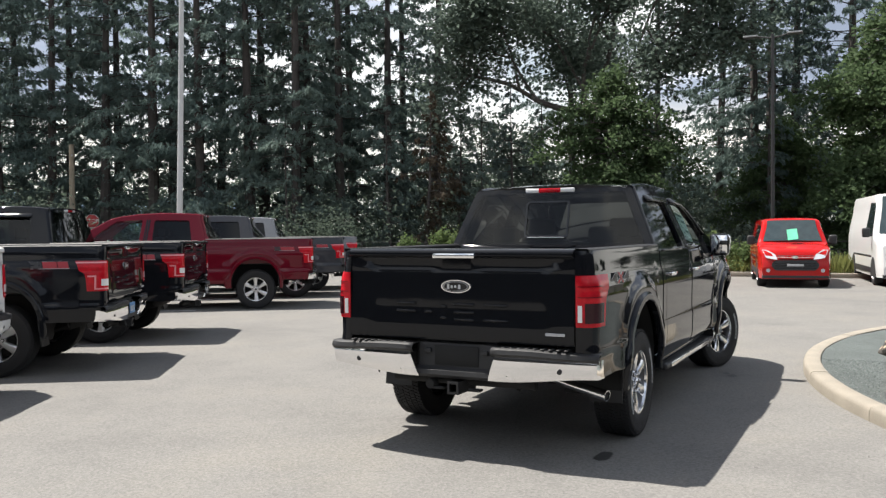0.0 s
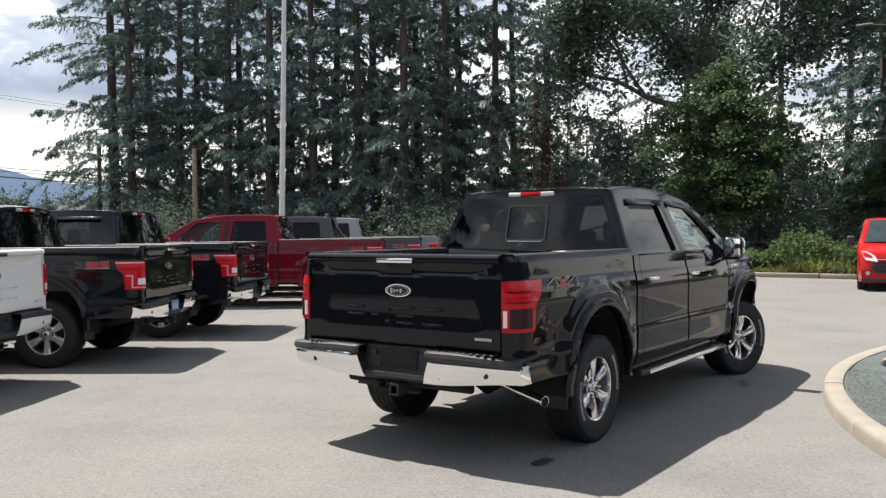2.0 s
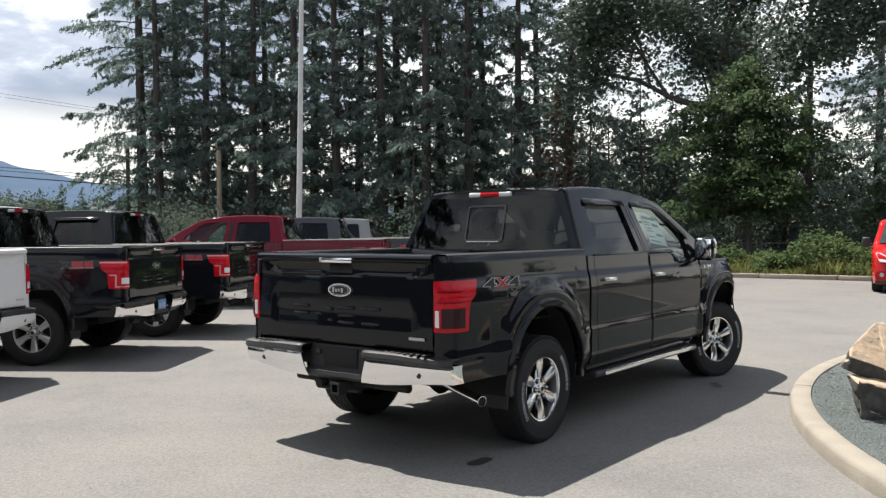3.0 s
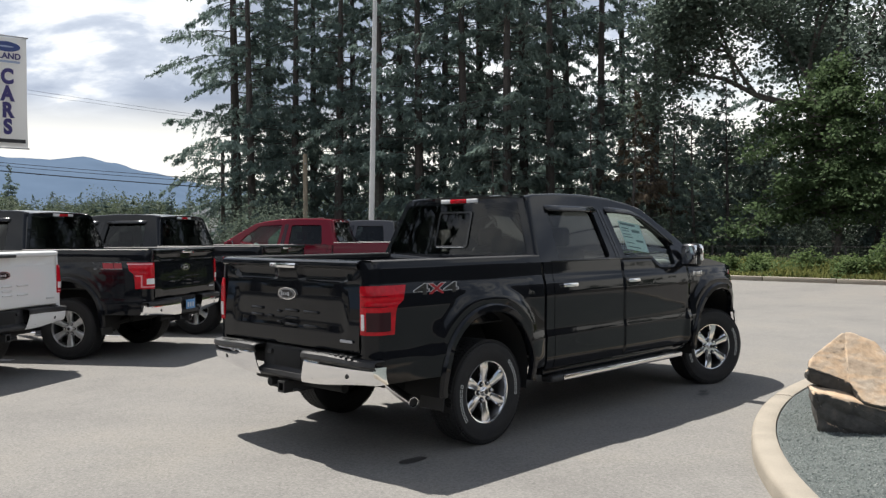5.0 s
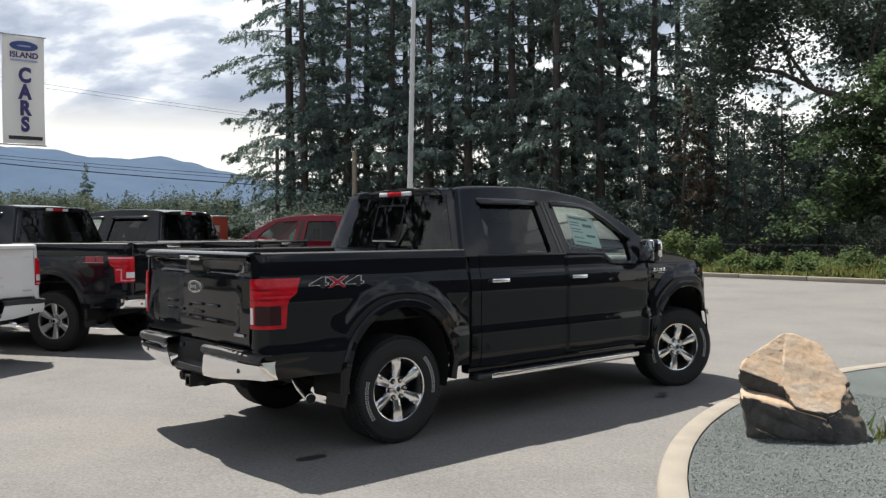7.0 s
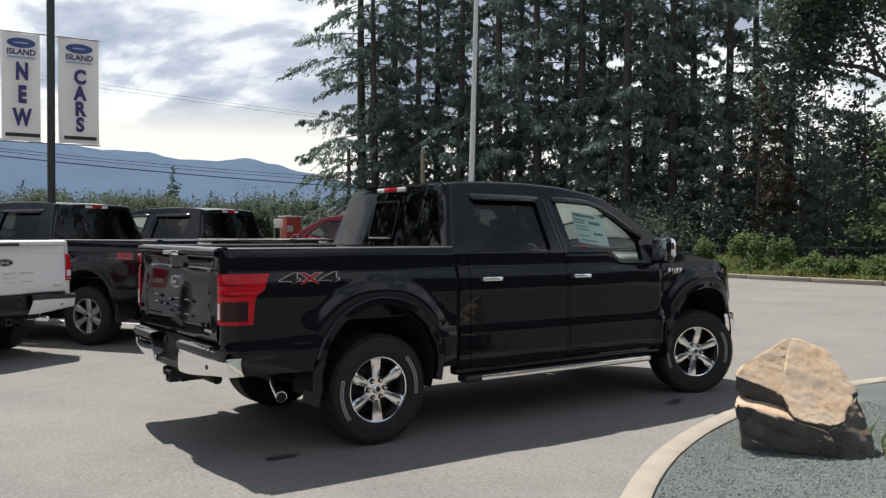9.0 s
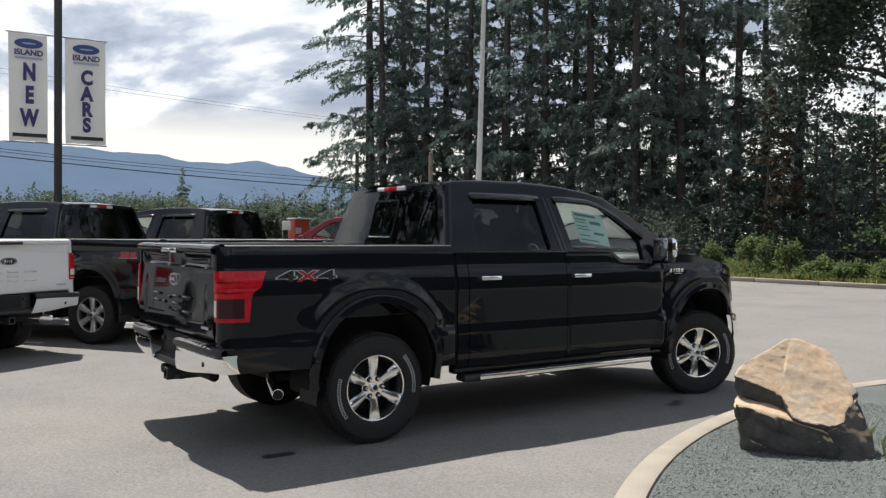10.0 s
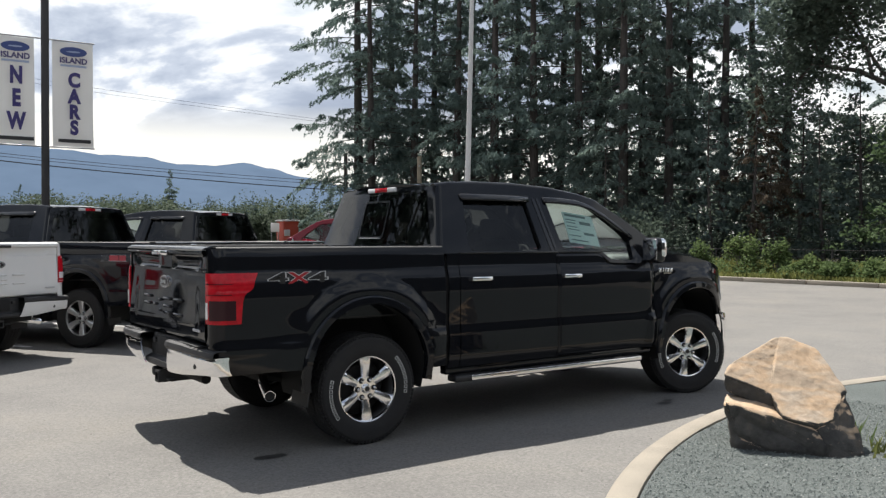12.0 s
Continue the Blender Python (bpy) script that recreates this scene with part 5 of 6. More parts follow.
rng = np.random.default_rng(4)
rows = []
for i in range(46):
    r = (IR - 0.182) * i / 45
    rows.append([(ICX + r * math.cos(2 * math.pi * k / 120), ICY + r * math.sin(2 * math.pi * k / 120),
                  0.084 + 0.024 * max(0.0, i / 45 - 0.93) / 0.07 + 0.018 * noise.noise(Vector((r * math.cos(2 * math.pi * k / 120), r * math.sin(2 * math.pi * k / 120), 0)) * 1.7)) for k in range(120)])
tagged(part("gravel_bed", bm_grid(rows, close=True), M_gravel, None), "blue-grey crushed gravel filling the island", "gravel", kind="structure")


def stones(name, n, place_fn, size, material):
    """Loose angular stones as one mesh."""
    vs, fs = [], []
    for k in range(n):
        c = place_fn()
        s = rng.uniform(size[0], size[1])
        base = len(vs)
        q = rng.normal(0, 1, (5, 3)) * 0.28
        d = np.array([(1, 0, -0.2), (-1, 0.2, -0.2), (0, 1, -0.2), (0.1, -1, -0.2), (0, 0, 0.50)]) + q
        vs += [tuple(np.array(c) + s * v) for v in d]
        fs += [tuple(base + i for i in f) for f in ((0, 2, 4), (2, 1, 4), (1, 3, 4), (3, 0, 4))]
    return mesh_thing(name, vs, fs, material)


def on_island():
    a, r = rng.uniform(radians(92), radians(158)), math.sqrt(rng.uniform(0.42, 1.0)) * (IR - 0.195)
    x, y = ICX + r * math.cos(a), ICY + r * math.sin(a)
    return x, y, 0.087 + 0.024 * max(0.0, r / (IR - 0.182) - 0.93) / 0.07 + 0.018 * noise.noise(Vector((x - ICX, y - ICY, 0)) * 1.7) + 0.003


def gravel_stone_mat():
    m, n, l, b = mat_new("gravel_stone")
    geo = n.new("ShaderNodeNewGeometry")
    c = ramp(n, l, geo.outputs["Random Per Island"], (0.0, (0.098, 0.117, 0.112)), (0.6, (0.142, 0.163, 0.155)), (1.0, (0.225, 0.24, 0.225)))
    l.new(c, b.inputs["Base Color"])
    b.inputs["Roughness"].default_value = 0.85
    return m


tagged(stones("loose_gravel", 52000, on_island, (0.003, 0.0075), gravel_stone_mat()), "loose blue-grey crushed stones lying on the island", "gravel", kind="stuff")


def on_lot():
    return rng.uniform(-6, 4), rng.uniform(-6, 4), 0.003


tagged(stones("road_grit", 1500, on_lot, (0.002, 0.006), surf("grit_stone", (0.20, 0.19, 0.175), 0.9)), "scattered grit on the asphalt", "grit", kind="stuff")


def boulder():
    """A split block: a lower shelf, a ledge set back on it, a sloping tan slab, and a broken shoulder at one end."""
    U, V = Vector((0.65, -0.76, 0)).normalized(), Vector((0.76, 0.65, 0)).normalized()
    O = Vector((1.70, -2.78, 0.050))
    lower = [(0.037, 0.0, 0.350), (0.06, -0.005, 0.352), (0.22, -0.015, 0.312), (0.37, -0.01, 0.272), (0.46, -0.015, 0.240), (0.05, 0.20, 0.385), (0.36, 0.20, 0.345), (0.10, 0.05, -0.05), (0.062, 0.02, 0.14),
             (0.12, 0.00, 0.10), (0.635, -0.03, -0.05), (0.66, -0.04, 0.10), (0.62, -0.03, 0.20), (0.90, 0.40, -0.05), (0.40, 0.55, -0.05)]
    ledge = [(0.033, 0.12, 0.520), (0.045, 0.125, 0.515), (0.16, 0.150, 0.515), (0.28, 0.150, 0.490), (0.34, 0.09, 0.415), (0.43, 0.45, 0.770), (0.36, 0.40, 0.720), (0.20, 0.28, 0.650), (0.10, 0.22, 0.608),
             (0.06, 0.15, 0.400), (0.30, 0.17, 0.350), (0.36, 0.12, 0.30), (0.10, 0.40, 0.40), (0.40, 0.60, 0.40), (0.55, 0.40, 0.45), (0.52, 0.36, 0.648), (0.47, 0.20, 0.494)]
    slab = [(0.33, 0.10, 0.425), (0.37, 0.022, 0.340), (0.395, -0.03, 0.282), (0.52, -0.022, 0.260), (0.634, -0.02, 0.235), (0.72, 0.033, 0.270), (0.80, 0.167, 0.390), (0.84, 0.25, 0.440), (0.43, 0.45, 0.770),
            (0.50, 0.46, 0.765), (0.58, 0.47, 0.735), (0.69, 0.48, 0.690), (0.77, 0.40, 0.560), (0.40, 0.02, 0.180), (0.63, 0.03, 0.120), (0.80, 0.20, 0.200), (0.50, 0.50, 0.200), (0.80, 0.60, 0.100), (0.62, 0.30, 0.565)]
    shoulder = [(0.60, -0.02, 0.200), (0.66, 0.0, 0.232), (0.80, 0.16, 0.380), (0.83, 0.22, 0.405), (0.945, 0.03, -0.05), (0.93, 0.04, 0.04), (0.72, -0.05, -0.05), (0.62, -0.03, -0.05), (0.92, 0.45, -0.05),
                (0.85, 0.40, 0.400), (0.60, 0.40, 0.100), (0.74, -0.045, 0.09)]
    out = bmesh.new()
    for q, corners in enumerate((lower, ledge, slab, shoulder)):
        bm = bmesh.new()
        for c in corners:
            bm.verts.new(c)
        hull = bmesh.ops.convex_hull(bm, input=bm.verts)
        bmesh.ops.delete(bm, geom=[v for v in hull["geom_interior"] if isinstance(v, bmesh.types.BMVert)], context="VERTS")
        bmesh.ops.dissolve_limit(bm, angle_limit=radians(4), verts=bm.verts, edges=bm.edges)
        bmesh.ops.bevel(bm, geom=bm.edges[:], offset=0.012, segments=2, affect="EDGES", profile=0.5)
        for _ in range(9):
            bmesh.ops.triangulate(bm, faces=bm.faces[:])
            long = [e for e in bm.edges if e.calc_length() > 0.022]
            if not long:
                break
            bmesh.ops.subdivide_edges(bm, edges=long, cuts=1)
        bmesh.ops.triangulate(bm, faces=bm.faces[:])
        bm.normal_update()
        bm.verts.index_update()
        moves = []
        for v in bm.verts:
            p = Vector((v.co.x, v.co.y, v.co.z * 1.3 + 0.3 * v.co.x + q))
            cell = noise.voronoi(p * 5.0)[0]
            flake = min(0.4, cell[1] - cell[0]) - 0.2
            strata = math.sin((v.co.z + 0.25 * v.co.x + 0.03 * noise.noise(p * 4)) * 70.0)
            steep = 1.0 - abs(v.normal.z)
            d = 0.007 * noise.fractal(p * 3.0, 1.0, 2.0, 4) + 0.065 * flake * (0.03 + 0.97 * steep * steep) + 0.003 * noise.fractal(p * 18.0, 1.0, 2.0, 3) + 0.0016 * strata * (1 - steep)
            moves.append((v, v.normal * d))
        for v, d in moves:
            v.co += d
        made = {v: out.verts.new(O + U * v.co.x + V * v.co.y + Vector((0, 0, v.co.z))) for v in bm.verts}
        seen_faces = set()
        for f in bm.faces:
            key = frozenset(v.index for v in f.verts)
            if key not in seen_faces:
                seen_faces.add(key)
                out.faces.new([made[v] for v in f.verts])
        bm.free()
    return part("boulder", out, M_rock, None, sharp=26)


tagged(boulder(), "large tan and grey sandstone boulder sitting on gravel", "boulder")


# sprigs and dry grass beside the boulder
q = np.random.default_rng(7)
for name, x, y, n, h, mat, lab in (("weed", 2.78, -3.10, 36, 0.18, M_shrub, "green weed sprouting from gravel behind the boulder"), ("dry_grass_tuft", 2.62, -3.55, 170, 0.14, M_grass, "straw-coloured dry grass tuft beside the boulder")):
    c = np.stack([x + q.normal(0, 0.10, n), y + q.normal(0, 0.10, n), np.full(n, 0.09)], 1)
    up = np.stack([q.normal(0, 0.3, n), q.normal(0, 0.3, n), np.ones(n)], 1) * (h * q.uniform(0.4, 1.0, n))[:, None] / 2
    wd = np.stack([q.normal(0, 1, n), q.normal(0, 1, n), np.zeros(n)], 1) * 0.010
    vv = np.stack([c - wd, c + wd, c + 2 * up], 1).reshape(-1, 3)
    tagged(mesh_thing(name, vv.tolist(), np.arange(3 * n).reshape(-1, 3).tolist(), mat), lab, "weed")


# ---- foliage ----
def diamonds(c, a, b):
    """Leaf-shaped quads from centres and half axes (arrays of n x 3)."""
    v = np.stack([c - a, c + b, c + a, c - b], 1).reshape(-1, 3)
    f = np.arange(len(v)).reshape(-1, 4)
    return v, f


def blades(c, a, b):
    """Pointed triangles: a broad end and a tip."""
    v = np.stack([c - a - b, c - a + b, c + a], 1).reshape(-1, 3)
    return v, np.arange(len(v)).reshape(-1, 3)


def quad_mesh(name, v, f, material):
    me = bpy.data.meshes.new(name)
    me.vertices.add(len(v))
    me.vertices.foreach_set("co", np.asarray(v, np.float32).ravel())
    me.loops.add(f.size)
    me.loops.foreach_set("vertex_index", f.astype(np.int32).ravel())
    me.polygons.add(len(f))
    me.polygons.foreach_set("loop_start", np.arange(0, f.size, f.shape[1], dtype=np.int32))
    me.update(calc_edges=True)
    me.materials.append(material)
    return me


def unit(a):
    return a / np.maximum(np.linalg.norm(a, axis=-1, keepdims=True), 1e-6)


def conifer_meshes(seed, h, rad, low, dens, needles, trunk_r=0.32, size=1.0):
    """A fir: uneven whorls of limbs, side twigs on each limb, and needle sprays hanging from the twigs."""
    g = np.random.default_rng(seed)
    bm = bmesh.new()
    bend = g.normal(0, 0.25, 2)
    axis = lambda z: np.array([bend[0] * math.sin(z / h * 2.2), bend[1] * math.sin(z / h * 1.9), z])
    bm_tube([axis(h * k / 12) for k in range(13)], [max(0.03, trunk_r * (1 - k / 12.3)) * (1.3 if k == 0 else 1) for k in range(13)], 9, bm)
    cs, aa, bb = [], [], []
    z = low
    while z < h * 0.985:
        z += g.uniform(0.12, 0.38)
        q = min(1.0, z / h)
        az = g.uniform(0, 2 * math.pi)
        lump = noise.noise(Vector((1.2 * math.cos(az) + seed * 3.1, 1.2 * math.sin(az), z * 0.30)))
        env = rad * (1 - q) ** 0.60 * (0.55 + 0.45 * min(1, (z - low + 1.0) / 5.0))
        L = max(0.35, env * (0.92 + 0.85 * lump) * g.uniform(0.60, 1.15))
        d = np.array([math.cos(az), math.sin(az), 0.0])
        side = np.array([-d[1], d[0], 0.0])
        rise, droop = g.normal(0.02 + 0.22 * q, 0.13), g.uniform(0.10, 0.42)
        p0 = axis(z)
        line = lambda t: p0 + d * (L * t) + np.array([0, 0, L * (rise * t - droop * t * t)])
        bm_tube([line(t) for t in (0, 0.35, 0.7, 1.0)], [0.045, 0.03, 0.018, 0.006], 3, bm, cap=False)
        ns = max(2, int(L * 4.2 * (1.0 if z < 20 else 0.4)))
        nb = max(4, int(dens * 0.19 * g.uniform(0.7, 1.25)))
        t = g.uniform(0.22, 1.0, ns)
        sgn = np.where(np.arange(ns) % 2 == 0, 1.0, -1.0)
        twig = (0.22 + 0.34 * L * (1.08 - t)) * g.uniform(0.6, 1.2, ns)
        root = p0 + d * (L * t)[:, None] + np.array([0, 0, 1.0]) * (L * (rise * t - droop * t * t))[:, None]
        tdir = unit(d * g.uniform(0.35, 1.0, ns)[:, None] + side * (sgn * g.uniform(0.3, 1.0, ns))[:, None] + np.array([0, 0, 1.0]) * g.normal(-0.22, 0.16, ns)[:, None])
        w = g.uniform(0.0, 1.05, (ns, nb))
        pos = root[:, None] + tdir[:, None] * (twig[:, None] * w)[..., None]
        pos[..., 2] -= g.uniform(0, 0.20, (ns, nb)) + 0.18 * w * w * twig[:, None]
        pos = (pos + g.normal(0, 0.035, (ns, nb, 3))).reshape(-1, 3)
        n = ns * nb
        way = unit(np.repeat(tdir, nb, 0) * 0.55 + g.normal(0, 0.33, (n, 3)) + np.array([0, 0, -1.0]) * g.uniform(0.15, 0.95, n)[:, None])
        ln = g.uniform(0.065, 0.175, n)[:, None] * size
        across = unit(np.cross(way, g.normal(0, 1.0, (n, 3))))
        cs.append(pos), aa.append(way * ln), bb.append(across * ln * g.uniform(0.26, 0.46, n)[:, None])
    v, f = blades(np.concatenate(cs), np.concatenate(aa), np.concatenate(bb))
    trunk = bpy.data.meshes.new("trunk")
    bm.to_mesh(trunk)
    bm.free()
    trunk.materials.append(M_bark)
    return trunk, quad_mesh("crown", v, f, needles)


def broadleaf_meshes(seed, h, rad, low, limbs, leaf_mat, leaf=0.10, per=34):
    """A young broad-leaved tree: rising limbs round a leader, each ending in drooping leaf clusters."""
    g = np.random.default_rng(seed)
    bm = bmesh.new()
    bm_tube([(0.12 * math.sin(k * 0.7), 0.1 * math.cos(k * 0.9) - 0.1, h * 0.97 * k / 9) for k in range(10)], [h * 0.016 * (1 - k / 9.6) for k in range(10)], 8, bm)
    cs = []
    for k in range(limbs):
        q = (k + g.uniform(0, 1)) / limbs
        z = low + (h - low) * q * 0.94
        az = g.uniform(0, 2 * math.pi)
        lump = noise.noise(Vector((1.4 * math.cos(az) + seed, 1.4 * math.sin(az), z * 0.55)))
        L = max(0.4, rad * (math.sin(math.pi * min(1.0, 0.24 + 0.76 * q)) ** 0.75) * (0.86 + 0.75 * lump) * g.uniform(0.55, 1.1))
        d = np.array([math.cos(az), math.sin(az), 0.0])
        rise = g.uniform(0.10, 0.55)
        line = lambda t: np.array([0, 0, z]) + d * (L * t) + np.array([0, 0, L * (rise * t - 0.42 * t * t)])
        bm_tube([line(t) for t in (0, 0.4, 0.75, 1.0)], [0.045, 0.028, 0.015, 0.005], 4, bm, cap=False)
        m = max(2, int(L * 2.6))
        for t in g.uniform(0.30, 1.03, m):
            c = line(t) + g.normal(0, 1, 3) * np.array([0.26, 0.26, 0.14])
            cs.append(c + g.normal(0, 1, (per, 3)) * np.array([0.27, 0.27, 0.13]) - np.array([0, 0, 1.0]) * (g.uniform(0, 0.25, per))[:, None])
    c = np.concatenate(cs)
    n = len(c)
    a = unit(g.normal(0, 1, (n, 3)) * np.array([1, 1, 0.5]) + np.array([0, 0, -0.55]))
    b = unit(np.cross(a, g.normal(0, 0.7, (n, 3)) + np.array([0, 0, 1.0])))
    s = g.uniform(0.6, 1.35, n)[:, None] * leaf
    v, f = diamonds(c, a * s, b * s * 0.66)
    trunk = bpy.data.meshes.new("trunk")
    bm.to_mesh(trunk)
    bm.free()
    trunk.materials.append(M_bark_grey)
    return trunk, quad_mesh("crown", v, f, leaf_mat)


def tree_from(meshes, x, y, turn, scale, label, name="fir_tree", z=0.05, group="wood behind the lot"):
    t = tagged(new(name), label, "tree", group)
    for nm, me in zip(("trunk", "crown"), meshes):
        ob = new(nm, me)
        ob.parent = t
    t.matrix_world = Matrix.Translation((x, y, z)) @ Matrix.Rotation(turn, 4, "Z") @ Matrix.Diagonal((scale, scale, scale, 1))
    return t


def maple_meshes(seed, h, rad, leaves, leaf_mat, leaf=0.13, low=0.22):
    g = np.random.default_rng(seed)
    bm = bmesh.new()
    tips = []

    def limb(p, d, length, r, level):
        pts, rr = [p], [r]
        for k in range(4):
            d = unit(d + g.normal(0, 0.13, 3) + np.array([0, 0, 0.03]))
            p = p + d * length / 4
            pts.append(p), rr.append(r * (1 - 0.11 * (k + 1)))
            if level >= 2:
                tips.append((p, length))
        bm_tube(pts, rr, 7 if level < 2 else 4, bm, cap=False)
        if level < 4:
            for k in range(3 if level else 5):
                spread = g.normal(0, 1, 3) * (0.62 if level else 0.75)
                limb(p if k else pts[3], unit(d + spread), length * g.uniform(0.60, 0.82), r * 0.58, level + 1)
    limb(np.zeros(3), np.array([0, 0, 1.0]), h * low, h * 0.0105, 0)
    tp = np.array([t[0] for t in tips])
    tp = tp * np.array([rad / max(1e-3, np.percentile(np.abs(tp[:, :2]), 97)), rad / max(1e-3, np.percentile(np.abs(tp[:, :2]), 97)), (h - 0.5) / tp[:, 2].max()])
    for v in bm.verts:
        v.co.x *= rad / max(1e-3, np.percentile(np.abs(np.array([t[0] for t in tips])[:, :2]), 97))
        v.co.y *= rad / max(1e-3, np.percentile(np.abs(np.array([t[0] for t in tips])[:, :2]), 97))
        v.co.z *= (h - 0.5) / np.array([t[0] for t in tips])[:, 2].max()
    kept = tp[g.uniform(0, 1, len(tp)) < 0.92]
    idx = g.integers(0, len(kept), leaves)
    c = kept[idx] + g.normal(0, 1, (leaves, 3)) * np.array([0.62, 0.62, 0.42]) * (h / 16)
    c[:, 2] = np.maximum(c[:, 2], 0.6)
    a = unit(g.normal(0, 1, (leaves, 3)) * np.array([1, 1, 0.55]))
    b = unit(np.cross(a, g.normal(0, 0.7, (leaves, 3)) + np.array([0, 0, 1.0])))
    s = g.uniform(0.6, 1.35, leaves)[:, None] * leaf
    v, f = diamonds(c, a * s, b * s * 0.72)
    trunk = bpy.data.meshes.new("trunk")
    bm.to_mesh(trunk)
    bm.free()
    trunk.materials.append(M_bark_grey)
    return trunk, quad_mesh("crown", v, f, leaf_mat)


def clump(g, n, centre, radii, leaf, flat=0.6):
    """Leaf quads through a lumpy volume."""
    p = unit(g.normal(0, 1, (n, 3))) * g.uniform(0.35, 1.0, n)[:, None] ** 0.5
    lump = 1 + 0.30 * np.sin(p[:, 0] * 5 + centre[0]) * np.cos(p[:, 1] * 4 + centre[1]) + 0.15 * np.sin(p[:, 2] * 9)
    c = np.array(centre) + p * lump[:, None] * np.array(radii)
    a = unit(g.normal(0, 1, (n, 3)) * np.array([1, 1, flat]))
    b = unit(np.cross(a, g.normal(0, 0.7, (n, 3)) + np.array([0, 0, 1.0])))
    s = g.uniform(0.6, 1.4, n)[:, None] * leaf
    return c, a * s, b * s * 0.6


EYE = (-3.2, -6.4)


def polar(bearing, d):
    return EYE[0] + d * math.cos(radians(bearing)), EYE[1] + d * math.sin(radians(bearing))


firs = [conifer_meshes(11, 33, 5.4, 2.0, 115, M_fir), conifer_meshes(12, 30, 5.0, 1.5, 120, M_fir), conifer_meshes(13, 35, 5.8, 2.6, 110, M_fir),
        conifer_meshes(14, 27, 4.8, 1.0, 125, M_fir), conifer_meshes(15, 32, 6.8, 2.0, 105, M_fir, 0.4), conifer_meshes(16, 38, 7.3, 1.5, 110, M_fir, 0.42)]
brown_fir = conifer_meshes(21, 9, 2.6, 0.4, 80, M_fir_brown, 0.14)
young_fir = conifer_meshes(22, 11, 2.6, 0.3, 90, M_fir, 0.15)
FIR = "tall dark green fir with drooping limbs in the wood"
for k, (be, d, kind, sc) in enumerate((
        (59.9, 64, 5, 1.0), (59.0, 61, 0, 1.0), (57.4, 66, 2, 1.0), (56.4, 60, 1, 1.0), (55.0, 64, 0, 1.05), (53.6, 58, 3, 1.1), (52.4, 62, 2, 1.0), (51.0, 55, 4, 0.95),
        (49.6, 58, 1, 1.05), (48.3, 53, 0, 1.0), (46.8, 57, 2, 1.0), (45.3, 52, 3, 1.1), (44.0, 56, 4, 1.0), (42.6, 50, 1, 1.05), (41.2, 54, 0, 1.0), (39.7, 50, 2, 0.95),
        (38.2, 56, 3, 1.1), (36.4, 52, 1, 1.0), (34.6, 58, 0, 1.0), (32.9, 55, 2, 1.0), (23.0, 60, 3, 1.0),
        (17.5, 62, 0, 0.95), (13.8, 58, 2, 0.95), (11.8, 52, 1, 1.0), (9.5, 54, 4, 0.9), (6.5, 50, 0, 0.95), (3.0, 54, 2, 0.9), (-1.0, 50, 1, 0.95), (-5.0, 54, 3, 1.0),
        (41.0, 68, 4, 1.0))):
    x, y = polar(be, d)
    tree_from(firs[kind], x, y, k * 1.37, sc, FIR)
for be, d, sc in ((34.8, 44, 0.95), (33.4, 46, 0.85)):
    tree_from(brown_fir, *polar(be, d), be, sc, "small conifer with browned needles at the wood's edge", "browned_conifer")
for be, d, sc in ((28.4, 46, 0.85), (32.0, 49, 0.85), (26.5, 50, 0.9), (37.0, 45, 0.8), (43.5, 47, 0.7), (30.5, 45, 0.75), (20.0, 44, 0.9), (12.0, 43, 0.8), (5.0, 42, 0.8)):
    tree_from(young_fir, *polar(be, d), be, sc, "young fir at the edge of the wood", "young_fir")

big_maple = maple_meshes(31, 21, 8.5, 72000, M_maple, 0.112, 0.22)
tree_from(big_maple, 41.6, 11.6, 0.4, 1.0, "large broad-leaved maple with dark spreading crown", "maple_tree")
tree_from(firs[4], 47.0, 3.5, 2.0, 0.95, FIR)
light_maple = broadleaf_meshes(32, 9.8, 4.3, 2.3, 150, M_maple_light, 0.10)
tree_from(light_maple, 35.4, 9.4, 0.0, 1.0, "bushy bright green young maple before the wood", "young_maple")
tree_from(light_maple, 40.5, 2.0, 1.9, 0.75, "bushy bright green young maple before the wood", "young_maple")
tall_maple = broadleaf_meshes(33, 14.0, 5.0, 0.8, 210, M_maple_light, 0.11)
tree_from(tall_maple, 38.0, -3.2, 3.1, 1.0, "tall bright green maple at the wood's edge", "leafy_maple")

# undergrowth along the foot of the wood
g = np.random.default_rng(50)
C, A, B = [], [], []
for k in range(230):
    be = g.uniform(-8, 62)
    d = g.uniform(42, 62) + (6 if be > 50 else 0)
    x, y = polar(be, d)
    r = g.uniform(0.9, 2.4)
    c, a, b = clump(g, 560, (x, y, r * 0.75), (r, r, r * g.uniform(0.7, 1.2)), 0.075)
    C.append(c), A.append(a), B.append(b)
for k in range(64):
    be = -8 + 68 * k / 63
    d = g.uniform(66, 74) + (8 if be > 45 else 0)
    x, y = polar(be, d)
    c, a, b = clump(g, 1300, (x, y, 3.2), (3.0, 3.0, g.uniform(3.2, 4.8)), 0.16)
    C.append(c), A.append(a), B.append(b)
for k in range(26):
    x, y = polar(g.uniform(8, 33), g.uniform(66, 76))
    c, a, b = clump(g, 800, (x, y, g.uniform(2.0, 7.0)), (2.8, 2.8, 2.4), 0.19)
    C.append(c), A.append(a), B.append(b)
v, f = blades(np.concatenate(C), np.concatenate(A), np.concatenate(B))
tagged(new("undergrowth", quad_mesh("undergrowth", v, f, M_under)), "tangled dark undergrowth at the foot of the wood", "undergrowth", kind="stuff")


